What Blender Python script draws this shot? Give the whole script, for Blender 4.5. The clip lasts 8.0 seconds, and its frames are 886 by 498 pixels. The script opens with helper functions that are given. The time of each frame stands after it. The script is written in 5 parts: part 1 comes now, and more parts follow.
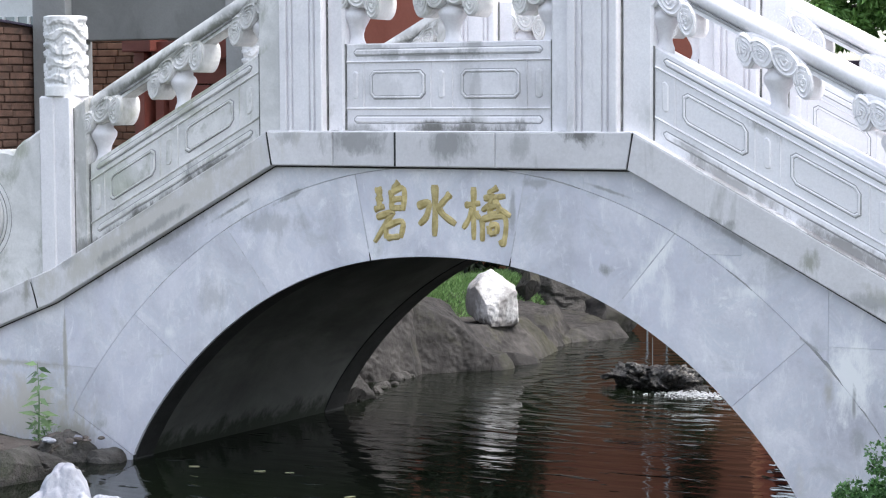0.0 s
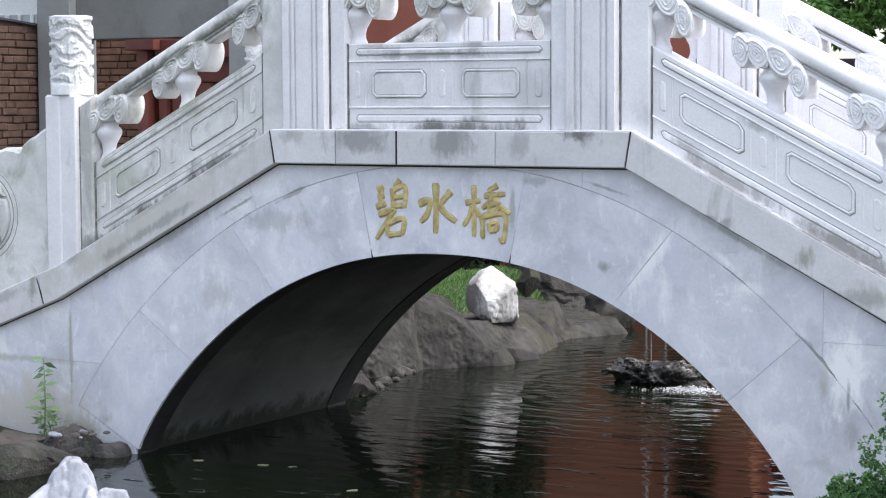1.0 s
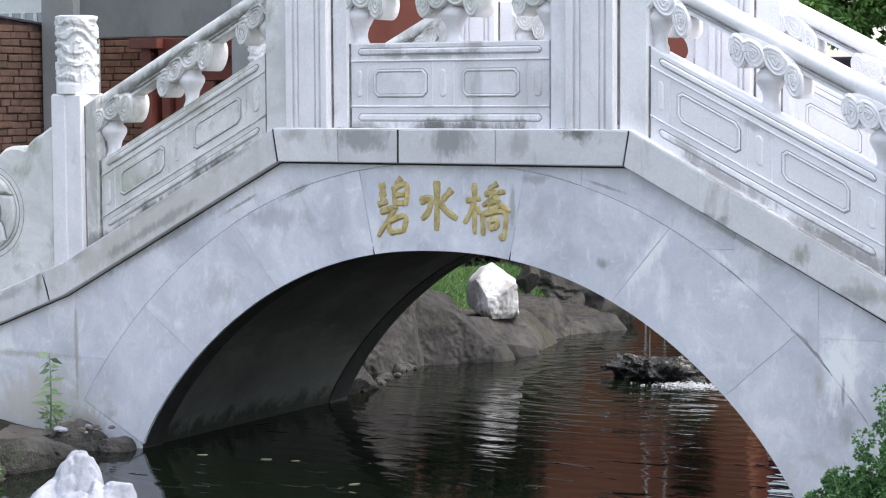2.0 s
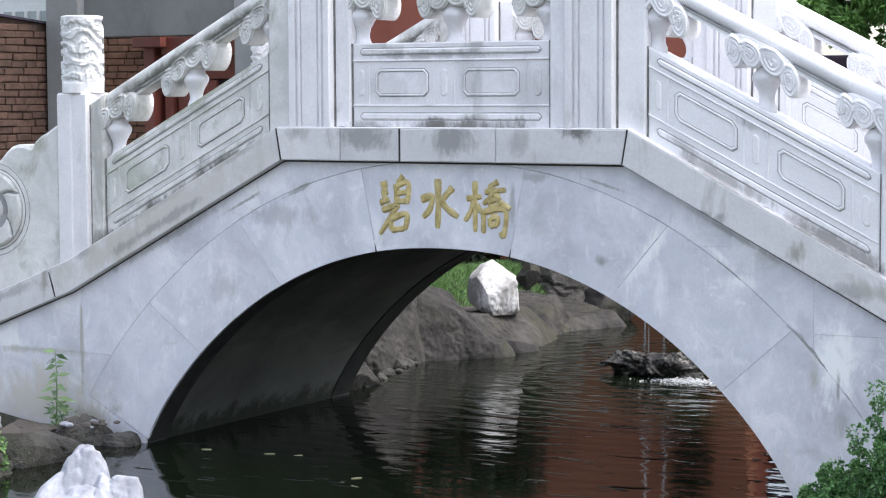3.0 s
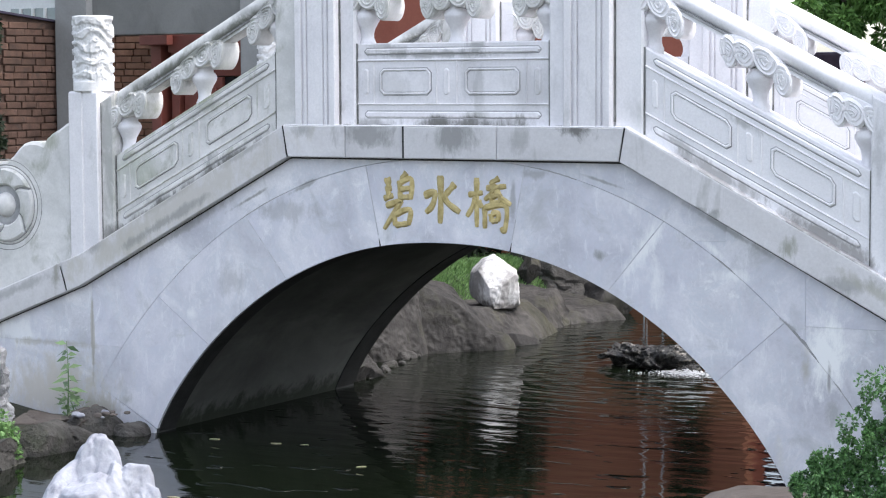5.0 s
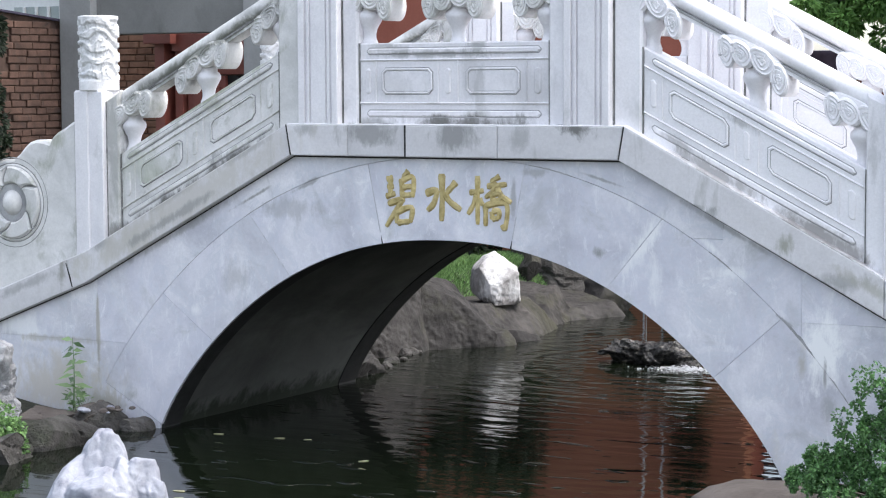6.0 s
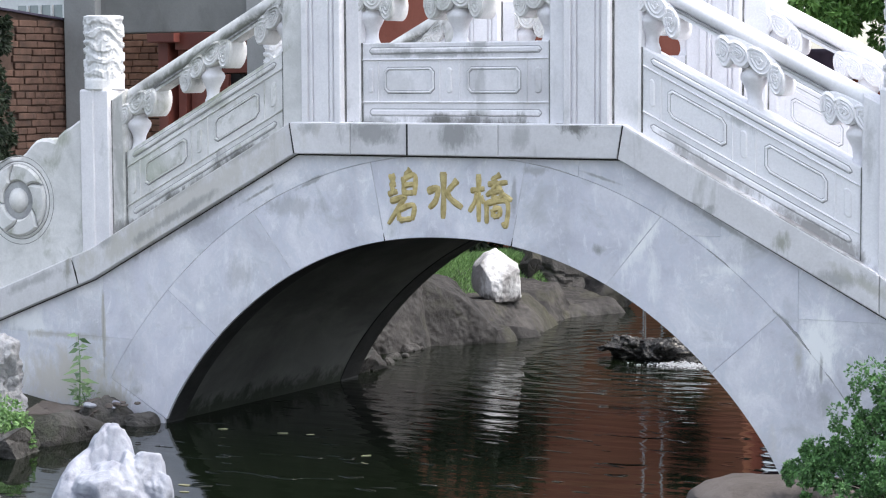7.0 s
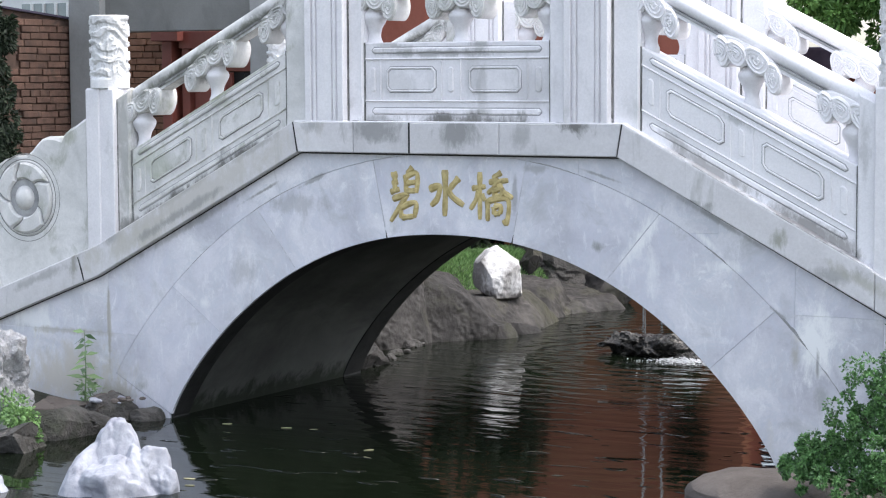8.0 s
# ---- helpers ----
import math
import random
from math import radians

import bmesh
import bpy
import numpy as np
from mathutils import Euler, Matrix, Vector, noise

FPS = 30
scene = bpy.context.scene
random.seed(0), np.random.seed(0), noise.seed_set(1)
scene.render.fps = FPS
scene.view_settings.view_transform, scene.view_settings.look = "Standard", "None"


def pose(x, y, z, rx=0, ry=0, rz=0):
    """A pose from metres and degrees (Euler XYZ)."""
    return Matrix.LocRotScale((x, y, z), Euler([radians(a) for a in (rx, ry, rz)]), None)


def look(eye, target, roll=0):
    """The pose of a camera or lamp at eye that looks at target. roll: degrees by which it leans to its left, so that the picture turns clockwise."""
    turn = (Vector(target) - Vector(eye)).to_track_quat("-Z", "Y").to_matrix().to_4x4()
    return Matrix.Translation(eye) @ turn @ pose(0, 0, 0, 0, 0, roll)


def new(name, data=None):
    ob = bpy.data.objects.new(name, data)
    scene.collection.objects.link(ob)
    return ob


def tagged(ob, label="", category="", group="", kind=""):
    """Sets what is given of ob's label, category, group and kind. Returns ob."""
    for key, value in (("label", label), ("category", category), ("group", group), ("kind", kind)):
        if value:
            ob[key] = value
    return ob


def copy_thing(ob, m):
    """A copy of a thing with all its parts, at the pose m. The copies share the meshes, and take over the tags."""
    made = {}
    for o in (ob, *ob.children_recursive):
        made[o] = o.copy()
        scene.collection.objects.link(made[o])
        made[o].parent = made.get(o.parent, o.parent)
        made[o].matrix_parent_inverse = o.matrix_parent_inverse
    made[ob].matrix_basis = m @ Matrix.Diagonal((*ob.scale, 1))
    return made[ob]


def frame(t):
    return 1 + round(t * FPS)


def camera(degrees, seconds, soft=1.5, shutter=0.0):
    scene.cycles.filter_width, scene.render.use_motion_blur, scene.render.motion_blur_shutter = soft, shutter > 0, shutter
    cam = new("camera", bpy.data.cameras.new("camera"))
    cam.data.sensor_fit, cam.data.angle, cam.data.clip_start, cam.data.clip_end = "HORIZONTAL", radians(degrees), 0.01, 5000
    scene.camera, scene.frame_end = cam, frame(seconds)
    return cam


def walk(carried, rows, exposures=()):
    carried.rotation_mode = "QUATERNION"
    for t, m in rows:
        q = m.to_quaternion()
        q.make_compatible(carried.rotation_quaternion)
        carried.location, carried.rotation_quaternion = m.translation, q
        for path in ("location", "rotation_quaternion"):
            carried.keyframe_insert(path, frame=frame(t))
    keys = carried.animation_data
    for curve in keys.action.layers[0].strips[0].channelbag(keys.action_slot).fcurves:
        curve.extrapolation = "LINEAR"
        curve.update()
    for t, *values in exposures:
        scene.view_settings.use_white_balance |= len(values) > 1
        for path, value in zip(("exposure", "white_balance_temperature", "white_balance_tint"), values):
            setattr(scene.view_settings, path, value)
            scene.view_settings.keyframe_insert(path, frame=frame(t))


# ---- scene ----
cam = camera(24.57, 8.0, soft=1.15)
# seconds, eye, heading, tilt, lean (degrees)
ROWS = [
    (0.0, 4.7338, -8.2225, 1.8433, 30.0043, -4.1461, -0.2944),
    (0.5, 4.7675, -8.2820, 1.8495, 30.0129, -4.1968, -0.2934),
    (1.0, 4.8010, -8.3411, 1.8558, 30.0220, -4.2459, -0.2926),
    (1.5, 4.8343, -8.3999, 1.8620, 30.0315, -4.2934, -0.2917),
    (2.0, 4.8675, -8.4585, 1.8682, 30.0414, -4.3397, -0.2910),
    (2.5, 4.9005, -8.5168, 1.8744, 30.0519, -4.3848, -0.2904),
    (3.0, 4.9333, -8.5750, 1.8806, 30.0628, -4.4289, -0.2898),
    (3.5, 4.9660, -8.6331, 1.8867, 30.0744, -4.4723, -0.2894),
    (4.0, 4.9987, -8.6910, 1.8929, 30.0864, -4.5152, -0.2890),
    (4.5, 5.0313, -8.7490, 1.8990, 30.0992, -4.5577, -0.2888),
    (5.0, 5.0639, -8.8069, 1.9052, 30.1125, -4.6000, -0.2886),
    (5.5, 5.0965, -8.8649, 1.9113, 30.1265, -4.6423, -0.2885),
    (6.0, 5.1291, -8.9229, 1.9175, 30.1413, -4.6849, -0.2885),
    (6.5, 5.1618, -8.9811, 1.9237, 30.1567, -4.7278, -0.2886),
    (7.0, 5.1945, -9.0395, 1.9299, 30.1730, -4.7713, -0.2888),
    (7.5, 5.2273, -9.0980, 1.9361, 30.1900, -4.8156, -0.2891),
    (8.0, 5.2603, -9.1569, 1.9423, 30.2078, -4.8609, -0.2895),
]


def heading(t, x, y, z, yaw, pitch, lean):
    a, b = radians(yaw), radians(pitch)
    way = Vector((-math.sin(a) * math.cos(b), math.cos(a) * math.cos(b), math.sin(b)))
    return t, look((x, y, z), Vector((x, y, z)) + 10 * way, lean)


walk(cam, [heading(*row) for row in ROWS], exposures=[(0.0, 1.62), (8.0, 1.62)])

# ---- light: an overcast sky, a broad weak sun from above ----
world = bpy.data.worlds.new("overcast_sky")
scene.world = world
world.use_nodes = True
wn, wl = world.node_tree.nodes, world.node_tree.links
sky = wn.new("ShaderNodeTexSky")
sky.sky_type, sky.sun_disc = "NISHITA", False
SUN_UP, SUN_TURN = radians(58), radians(75)
sky.sun_elevation, sky.sun_rotation = SUN_UP, SUN_TURN
sky.air_density, sky.dust_density, sky.ozone_density = 1.0, 2.0, 0.8
veil = wn.new("ShaderNodeHueSaturation")  # thin cloud pales the sky's blue
veil.inputs["Saturation"].default_value = 0.54
wl.new(sky.outputs[0], veil.inputs["Color"])
wl.new(veil.outputs[0], wn["Background"].inputs[0])
wn["Background"].inputs[1].default_value = 0.15
sun = new("sun", bpy.data.lights.new("sun", "SUN"))
sun.data.energy, sun.data.angle, sun.data.color = 1.0, radians(30), (1.0, 0.97, 0.93)
sun.matrix_world = look(20 * Vector((math.sin(SUN_TURN) * math.cos(SUN_UP), math.cos(SUN_TURN) * math.cos(SUN_UP), math.sin(SUN_UP))), (0, 0, 0))

# ---- materials ----


def ramp(nt, fac, stops):
    r = nt.nodes.new("ShaderNodeValToRGB")
    while len(r.color_ramp.elements) < len(stops):
        r.color_ramp.elements.new(0.5)
    for e, (at, col) in zip(r.color_ramp.elements, stops):
        e.position = at
        e.color = (*col, 1) if len(col) == 3 else col
    nt.links.new(fac, r.inputs[0])
    return r.outputs[0]


def mapped(nt, stretch=(1, 1, 1), shuffle=True):
    tc = nt.nodes.new("ShaderNodeTexCoord")
    mp = nt.nodes.new("ShaderNodeMapping")
    mp.inputs["Scale"].default_value = stretch
    nt.links.new(tc.outputs["Object"], mp.inputs["Vector"])
    if shuffle:
        info = nt.nodes.new("ShaderNodeObjectInfo")
        mul = nt.nodes.new("ShaderNodeMath")
        mul.operation = "MULTIPLY"
        mul.inputs[1].default_value = 37.0
        nt.links.new(info.outputs["Random"], mul.inputs[0])
        nt.links.new(mul.outputs[0], mp.inputs["Location"])
    return mp.outputs[0]


def noise_tex(nt, vec, scale, detail=5, rough=0.6, warp=0.0):
    n = nt.nodes.new("ShaderNodeTexNoise")
    n.inputs["Scale"].default_value, n.inputs["Detail"].default_value = scale, detail
    n.inputs["Roughness"].default_value, n.inputs["Distortion"].default_value = rough, warp
    nt.links.new(vec, n.inputs["Vector"])
    return n.outputs[0]


def mixed(nt, fac, a, b, how="MIX"):
    m = nt.nodes.new("ShaderNodeMix")
    m.data_type, m.blend_type = "RGBA", how
    for sock, v in ((m.inputs[0], fac), (m.inputs[6], a), (m.inputs[7], b)):
        if isinstance(v, (int, float)):
            sock.default_value = v
        elif isinstance(v, tuple):
            sock.default_value = (*v, 1)
        else:
            nt.links.new(v, sock)
    return m.outputs[2]


def fade(nt, value, much):
    r = nt.nodes.new("ShaderNodeMapRange")
    r.inputs["From Min"].default_value, r.inputs["From Max"].default_value = 1.60, 2.12
    r.inputs["To Min"].default_value, r.inputs["To Max"].default_value = much, 0.0
    nt.links.new(value, r.inputs["Value"])
    return r.outputs[0]


def surface(name, dark, light, scale=4.0, grain=60.0, rough=0.75, bump=0.25, stain=None, stain_scale=1.5, stain_from=0.55,
            stain_stretch=(1, 1, 1), depth=0.01, vary=0.12, metal=0.0, veins=None, moss=None, patches=()):
    """Two scales of colour, optional veins, stains with a shape of their own, fine relief."""
    m = bpy.data.materials.new(name)
    m.use_nodes = True
    nt = m.node_tree
    bsdf = nt.nodes["Principled BSDF"]
    vec = mapped(nt)
    big = noise_tex(nt, vec, scale, 6, 0.62, 0.4)
    fine = noise_tex(nt, vec, grain, 4, 0.7)
    col = ramp(nt, big, [(0.33, dark), (0.68, light)])
    col = mixed(nt, 0.22, col, ramp(nt, fine, [(0.3, (0.45, 0.45, 0.45)), (0.7, (1.0, 1.0, 1.0))]), "MULTIPLY")
    if veins:
        v = noise_tex(nt, vec, 3.4, 9, 0.72, 0.9)
        col = mixed(nt, ramp(nt, v, [(0.46, (0, 0, 0)), (0.50, (0.6, 0.6, 0.6)), (0.535, (0, 0, 0))]), col, veins)
        v = noise_tex(nt, vec, 11.0, 6, 0.7, 0.5)
        col = mixed(nt, ramp(nt, v, [(0.60, (0, 0, 0)), (0.72, (0.55, 0.55, 0.55))]), col, tuple(min(0.9, 1.16 * c) for c in light))
        v = noise_tex(nt, mapped(nt, (1, 1, 0.6)), 1.7, 4, 0.6, 0.8)
        col = mixed(nt, ramp(nt, v, [(0.42, (0, 0, 0)), (0.62, (0.42, 0.42, 0.42))]), col, (0.60, 0.595, 0.69))
        v = noise_tex(nt, mapped(nt, (2.2, 1, 0.7)), 7.5, 9, 0.78, 0.6)
        col = mixed(nt, ramp(nt, v, [(0.55, (0, 0, 0)), (0.66, (0.5, 0.5, 0.5))]), col, (0.84, 0.84, 0.86))
    if stain:
        s = noise_tex(nt, mapped(nt, stain_stretch), stain_scale, 7, 0.68, 0.5)
        col = mixed(nt, ramp(nt, s, [(stain_from, (0, 0, 0)), (stain_from + 0.14, (0.85, 0.85, 0.85))]), col, stain)
    for px, pz, rx, rz, much, tone, *tilt in patches:
        # one weather stain or other tone of its own shape, at its place on the stone
        tc = nt.nodes.new("ShaderNodeTexCoord")
        mp = nt.nodes.new("ShaderNodeMapping")
        mp.vector_type = "TEXTURE"
        mp.inputs["Location"].default_value = (px, 0, pz)
        mp.inputs["Rotation"].default_value = (0, radians(tilt[0]) if tilt else 0, 0)
        mp.inputs["Scale"].default_value = (rx, 1000, rz)
        nt.links.new(tc.outputs["Object"], mp.inputs["Vector"])
        ln = nt.nodes.new("ShaderNodeVectorMath")
        ln.operation = "LENGTH"
        nt.links.new(mp.outputs[0], ln.inputs[0])
        ad = nt.nodes.new("ShaderNodeMath")
        ad.operation = "MULTIPLY_ADD"
        ad.inputs[1].default_value = 2.6
        nt.links.new(noise_tex(nt, mapped(nt, (1, 1, 0.45), False), 11.0, 8, 0.74, 0.3), ad.inputs[0])
        nt.links.new(ln.outputs["Value"], ad.inputs[2])
        col = mixed(nt, fade(nt, ad.outputs[0], much), col, tone)
    if moss:
        s = noise_tex(nt, vec, 2.6, 6, 0.7, 0.8)
        col = mixed(nt, ramp(nt, s, [(0.52, (0, 0, 0)), (0.66, (0.8, 0.8, 0.8))]), col, moss)
    if vary:
        info = nt.nodes.new("ShaderNodeObjectInfo")
        col = mixed(nt, 1.0, col, ramp(nt, info.outputs["Random"], [(0, (1 - vary,) * 3), (1, (1, 1, 1))]), "MULTIPLY")
    nt.links.new(col, bsdf.inputs["Base Color"])
    nt.links.new(ramp(nt, big, [(0.3, (rough + 0.1,) * 3), (0.7, (rough - 0.1,) * 3)]), bsdf.inputs["Roughness"])
    bsdf.inputs["Metallic"].default_value = metal
    b = nt.nodes.new("ShaderNodeBump")
    b.inputs["Strength"].default_value, b.inputs["Distance"].default_value = bump, depth
    nt.links.new(mixed(nt, 0.5, big, fine), b.inputs["Height"])
    nt.links.new(b.outputs[0], bsdf.inputs["Normal"])
    return m


SOOT, ASH, PALE, RUST = (0.11, 0.107, 0.095), (0.26, 0.26, 0.255), (0.85, 0.85, 0.85), (0.40, 0.375, 0.33)
MARBLE = surface("blue_grey_marble", (0.52, 0.52, 0.575), (0.80, 0.79, 0.825), 3.4, 70, 0.55, 0.12, (0.46, 0.465, 0.485), 3.6, 0.565, vary=0.06, veins=(0.56, 0.585, 0.64),
                 patches=[(0.83, 1.085, 0.075, 0.045, 0.85, ASH), (-0.88, 1.385, 0.16, 0.018, 0.75, ASH, -25), (0.47, 1.47, 0.10, 0.03, 0.5, ASH), (1.97, 0.66, 0.13, 0.26, 1.0, PALE),
                          (1.50, 1.02, 0.14, 0.05, 0.7, PALE), (1.12, 0.98, 0.06, 0.16, 0.6, PALE), (-1.62, 0.68, 0.05, 0.05, 0.6, PALE), (-2.08, 0.17, 0.07, 0.05, 0.6, ASH), (2.0, 0.42, 0.05, 0.10, 0.5, ASH),
                          (-1.35, 0.88, 0.14, 0.12, 0.35, ASH), (0.355, 1.35, 0.02, 0.14, 0.6, ASH), (-2.9, 0.52, 0.3, 0.12, 0.6, PALE), (-2.6, 0.20, 0.55, 0.28, 0.8, (0.55, 0.51, 0.45)), (1.55, 0.15, 0.3, 0.2, 0.5, (0.62, 0.59, 0.55)), (-1.0, 1.25, 0.3, 0.08, 0.4, ASH),
                          (1.05, 1.12, 0.07, 0.22, 0.85, PALE, 35), (1.42, 1.13, 0.10, 0.03, 0.85, PALE, 40), (1.78, 0.805, 0.07, 0.014, 0.85, ASH, 35), (1.98, 0.56, 0.015, 0.10, 0.8, ASH), (-2.315, 0.50, 0.016, 0.34, 0.8, RUST), (-2.6, 0.46, 0.4, 0.03, 0.6, RUST), (-2.30, 0.12, 0.25, 0.10, 0.8, RUST), (1.87, 0.60, 0.04, 0.12, 0.7, RUST),
                          (-1.22, 1.315, 0.20, 0.014, 0.85, ASH, -27), (0.85, 1.44, 0.16, 0.012, 0.7, ASH, 16), (1.5, 1.22, 0.35, 0.02, 0.5, ASH, 27.5), (-1.7, 1.12, 0.5, 0.03, 0.5, ASH, -27)])
COPING = surface("weathered_marble", (0.625, 0.61, 0.62), (0.765, 0.75, 0.765), 3.0, 70, 0.6, 0.15, (0.36, 0.36, 0.345), 3.2, 0.585, (1.6, 1, 0.4), vary=0.22,
                 patches=[(-0.45, 1.66, 0.26, 0.11, 0.7, ASH), (0.03, 1.65, 0.17, 0.12, 0.8, ASH), (0.42, 1.64, 0.08, 0.10, 0.5, ASH), (0.72, 1.69, 0.15, 0.07, 0.85, SOOT), (-0.86, 1.68, 0.1, 0.06, 0.6, ASH),
                          (1.80, 1.16, 0.06, 0.07, 0.85, (0.30, 0.30, 0.25)), (-1.25, 1.545, 0.25, 0.03, 0.6, ASH, -27), (-1.75, 1.29, 0.30, 0.03, 0.6, ASH, -27), (-2.25, 1.02, 0.12, 0.06, 0.6, ASH, -27), (-2.53, 0.86, 0.045, 0.14, 0.75, (0.28, 0.27, 0.23)),
                          (-2.8, 0.77, 0.3, 0.04, 0.5, ASH, -21), (1.35, 1.32, 0.10, 0.03, 0.7, SOOT), (2.1, 1.0, 0.2, 0.06, 0.6, ASH), (-1.6, 1.29, 1.1, 0.14, 0.7, (0.56, 0.535, 0.49), -27), (-2.1, 1.02, 0.5, 0.10, 0.6, (0.52, 0.50, 0.45), -27), (-1.75, 1.18, 0.5, 0.035, 0.6, ASH, -27), (1.42, 1.30, 0.05, 0.03, 0.6, ASH), (2.2, 0.98, 0.25, 0.05, 0.7, (0.42, 0.41, 0.36), 27.5)])
CARVED = surface("carved_white_marble", (0.715, 0.70, 0.725), (0.855, 0.835, 0.855), 3.0, 80, 0.58, 0.15, (0.44, 0.44, 0.43), 2.8, 0.59, (1, 1, 0.5), vary=0.04,
                 patches=[(0.10, 1.98, 0.09, 0.22, 0.28, ASH), (0.16, 1.85, 0.05, 0.20, 0.3, ASH), (0.05, 1.70, 0.42, 0.055, 0.75, SOOT), (-0.3, 2.08, 0.14, 0.04, 0.45, ASH), (-0.45, 1.71, 0.2, 0.04, 0.6, ASH),
                          (-0.1, 2.06, 0.5, 0.03, 0.6, ASH), (0.14, 2.10, 0.09, 0.08, 0.6, ASH), (-0.42, 2.10, 0.12, 0.06, 0.5, ASH), (-0.35, 1.90, 0.3, 0.1, 0.25, ASH), (0.45, 1.88, 0.2, 0.2, 0.25, ASH), (0.1, 1.72, 0.6, 0.05, 0.7, SOOT)])
CAPITAL = surface("greyed_white_marble", (0.58, 0.58, 0.58), (0.86, 0.85, 0.855), 12.0, 80, 0.62, 0.25, (0.36, 0.365, 0.35), 12.0, 0.56, (1, 1, 1.6), vary=0.04)
CLEAN = surface("clean_white_marble", (0.795, 0.78, 0.80), (0.90, 0.885, 0.905), 3.0, 80, 0.56, 0.15, (0.56, 0.56, 0.56), 2.8, 0.62, (1, 1, 0.5), vary=0.04,
                patches=[(1.45, 1.475, 0.42, 0.045, 0.75, (0.34, 0.325, 0.315), 27.5), (1.95, 1.21, 0.46, 0.06, 0.9, (0.30, 0.285, 0.275), 27.5), (1.25, 1.62, 0.20, 0.03, 0.6, ASH, 27.5), (1.55, 1.72, 0.12, 0.03, 0.5, ASH, 27.5), (2.2, 1.6, 0.04, 0.2, 0.4, ASH)])
WEATHERED = surface("lichened_white_marble", (0.58, 0.575, 0.56), (0.80, 0.785, 0.775), 5.0, 80, 0.65, 0.25, (0.31, 0.32, 0.265), 5.0, 0.55, (1, 1, 0.5), vary=0.06,
                    patches=[(-1.3, 1.50, 0.30, 0.08, 0.8, ASH), (-1.75, 1.28, 0.32, 0.08, 0.7, ASH), (-2.1, 1.10, 0.2, 0.08, 0.7, SOOT), (-1.6, 1.80, 0.5, 0.05, 0.5, (0.33, 0.34, 0.26)), (-1.2, 2.30, 0.3, 0.05, 0.5, ASH),
                             (-1.9, 1.93, 0.4, 0.05, 0.6, ASH), (-2.6, 1.60, 0.1, 0.08, 0.6, (0.33, 0.34, 0.26)), (-3.1, 1.44, 0.3, 0.05, 0.7, ASH),
                             # the patch at z 2.075 darkens the handrail along its lower side
                             (-1.45, 1.46, 0.55, 0.045, 0.85, SOOT, -27), (-1.9, 1.22, 0.4, 0.05, 0.8, SOOT, -27), (-1.55, 1.83, 0.7, 0.035, 0.75, (0.30, 0.32, 0.22), -27), (-1.6, 2.075, 0.9, 0.045, 0.85, (0.20, 0.205, 0.175), -27), (-1.6, 2.17, 0.9, 0.012, 0.7, ASH, -27), (-2.0, 1.45, 0.22, 0.14, 0.5, (0.42, 0.45, 0.36)), (-2.185, 1.62, 0.08, 0.6, 0.75, (0.36, 0.36, 0.34))])
FILLING = surface("pale_mortar", (0.44, 0.44, 0.47), (0.66, 0.66, 0.70), 16, 60, 0.85, 0.2)
JOINT = surface("grey_joint", (0.24, 0.24, 0.24), (0.38, 0.38, 0.37), 8, 60, 0.9, 0.3)
# grey for dirt in chipped joints and for painted shade in carved grooves
GRIME_AND_SHADE = surface("grey_grime_and_shade", (0.27, 0.27, 0.275), (0.48, 0.48, 0.485), 8, 60, 0.9, 0.2)
# darker grey for joints, dirt along the foot and painted groove shade
DARK_GRIME_AND_SHADE = surface("dark_grime_and_shade", (0.12, 0.12, 0.115), (0.36, 0.36, 0.35), 14, 60, 0.9, 0.3)
# for open joints, the line under the coping and the soffit edges
NEAR_BLACK = surface("near_black", (0.010, 0.010, 0.010), (0.03, 0.03, 0.03), 3, 60, 0.7, 0.3)
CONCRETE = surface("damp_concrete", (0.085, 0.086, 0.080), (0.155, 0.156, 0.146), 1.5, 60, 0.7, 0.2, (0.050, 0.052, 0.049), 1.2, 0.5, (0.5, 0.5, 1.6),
                   # waterline band: algae, with the shade above the water painted in
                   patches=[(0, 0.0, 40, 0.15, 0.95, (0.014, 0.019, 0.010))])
GILT = surface("gold_paint", (0.40, 0.31, 0.11), (0.70, 0.57, 0.27), 22, 90, 0.5, 0.35, (0.30, 0.24, 0.12), 18, 0.58, metal=0.1, vary=0.18)
DARK_ROCK = surface("dark_bank_stone", (0.024, 0.022, 0.020), (0.125, 0.116, 0.108), 4.5, 38, 0.85, 1.0, (0.20, 0.185, 0.17), 3.0, 0.6, depth=0.06, moss=(0.03, 0.036, 0.018))
BANK_STONE = surface("grey_brown_bank_stone", (0.021, 0.019, 0.018), (0.082, 0.074, 0.069), 6.5, 42, 0.85, 1.0, (0.035, 0.031, 0.029), 6.0, 0.55, (1, 1, 0.6), depth=0.015, moss=(0.060, 0.058, 0.036), vary=0.45)
BROWN_ROCK = surface("brown_flat_stone", (0.085, 0.07, 0.062), (0.17, 0.145, 0.13), 3, 50, 0.85, 0.6, (0.10, 0.085, 0.075), 3, 0.56, depth=0.02)
WHITE_ROCK = surface("white_limestone", (0.24, 0.25, 0.295), (0.47, 0.48, 0.535), 6, 40, 0.7, 0.6, (0.17, 0.17, 0.21), 7.0, 0.54, depth=0.012)
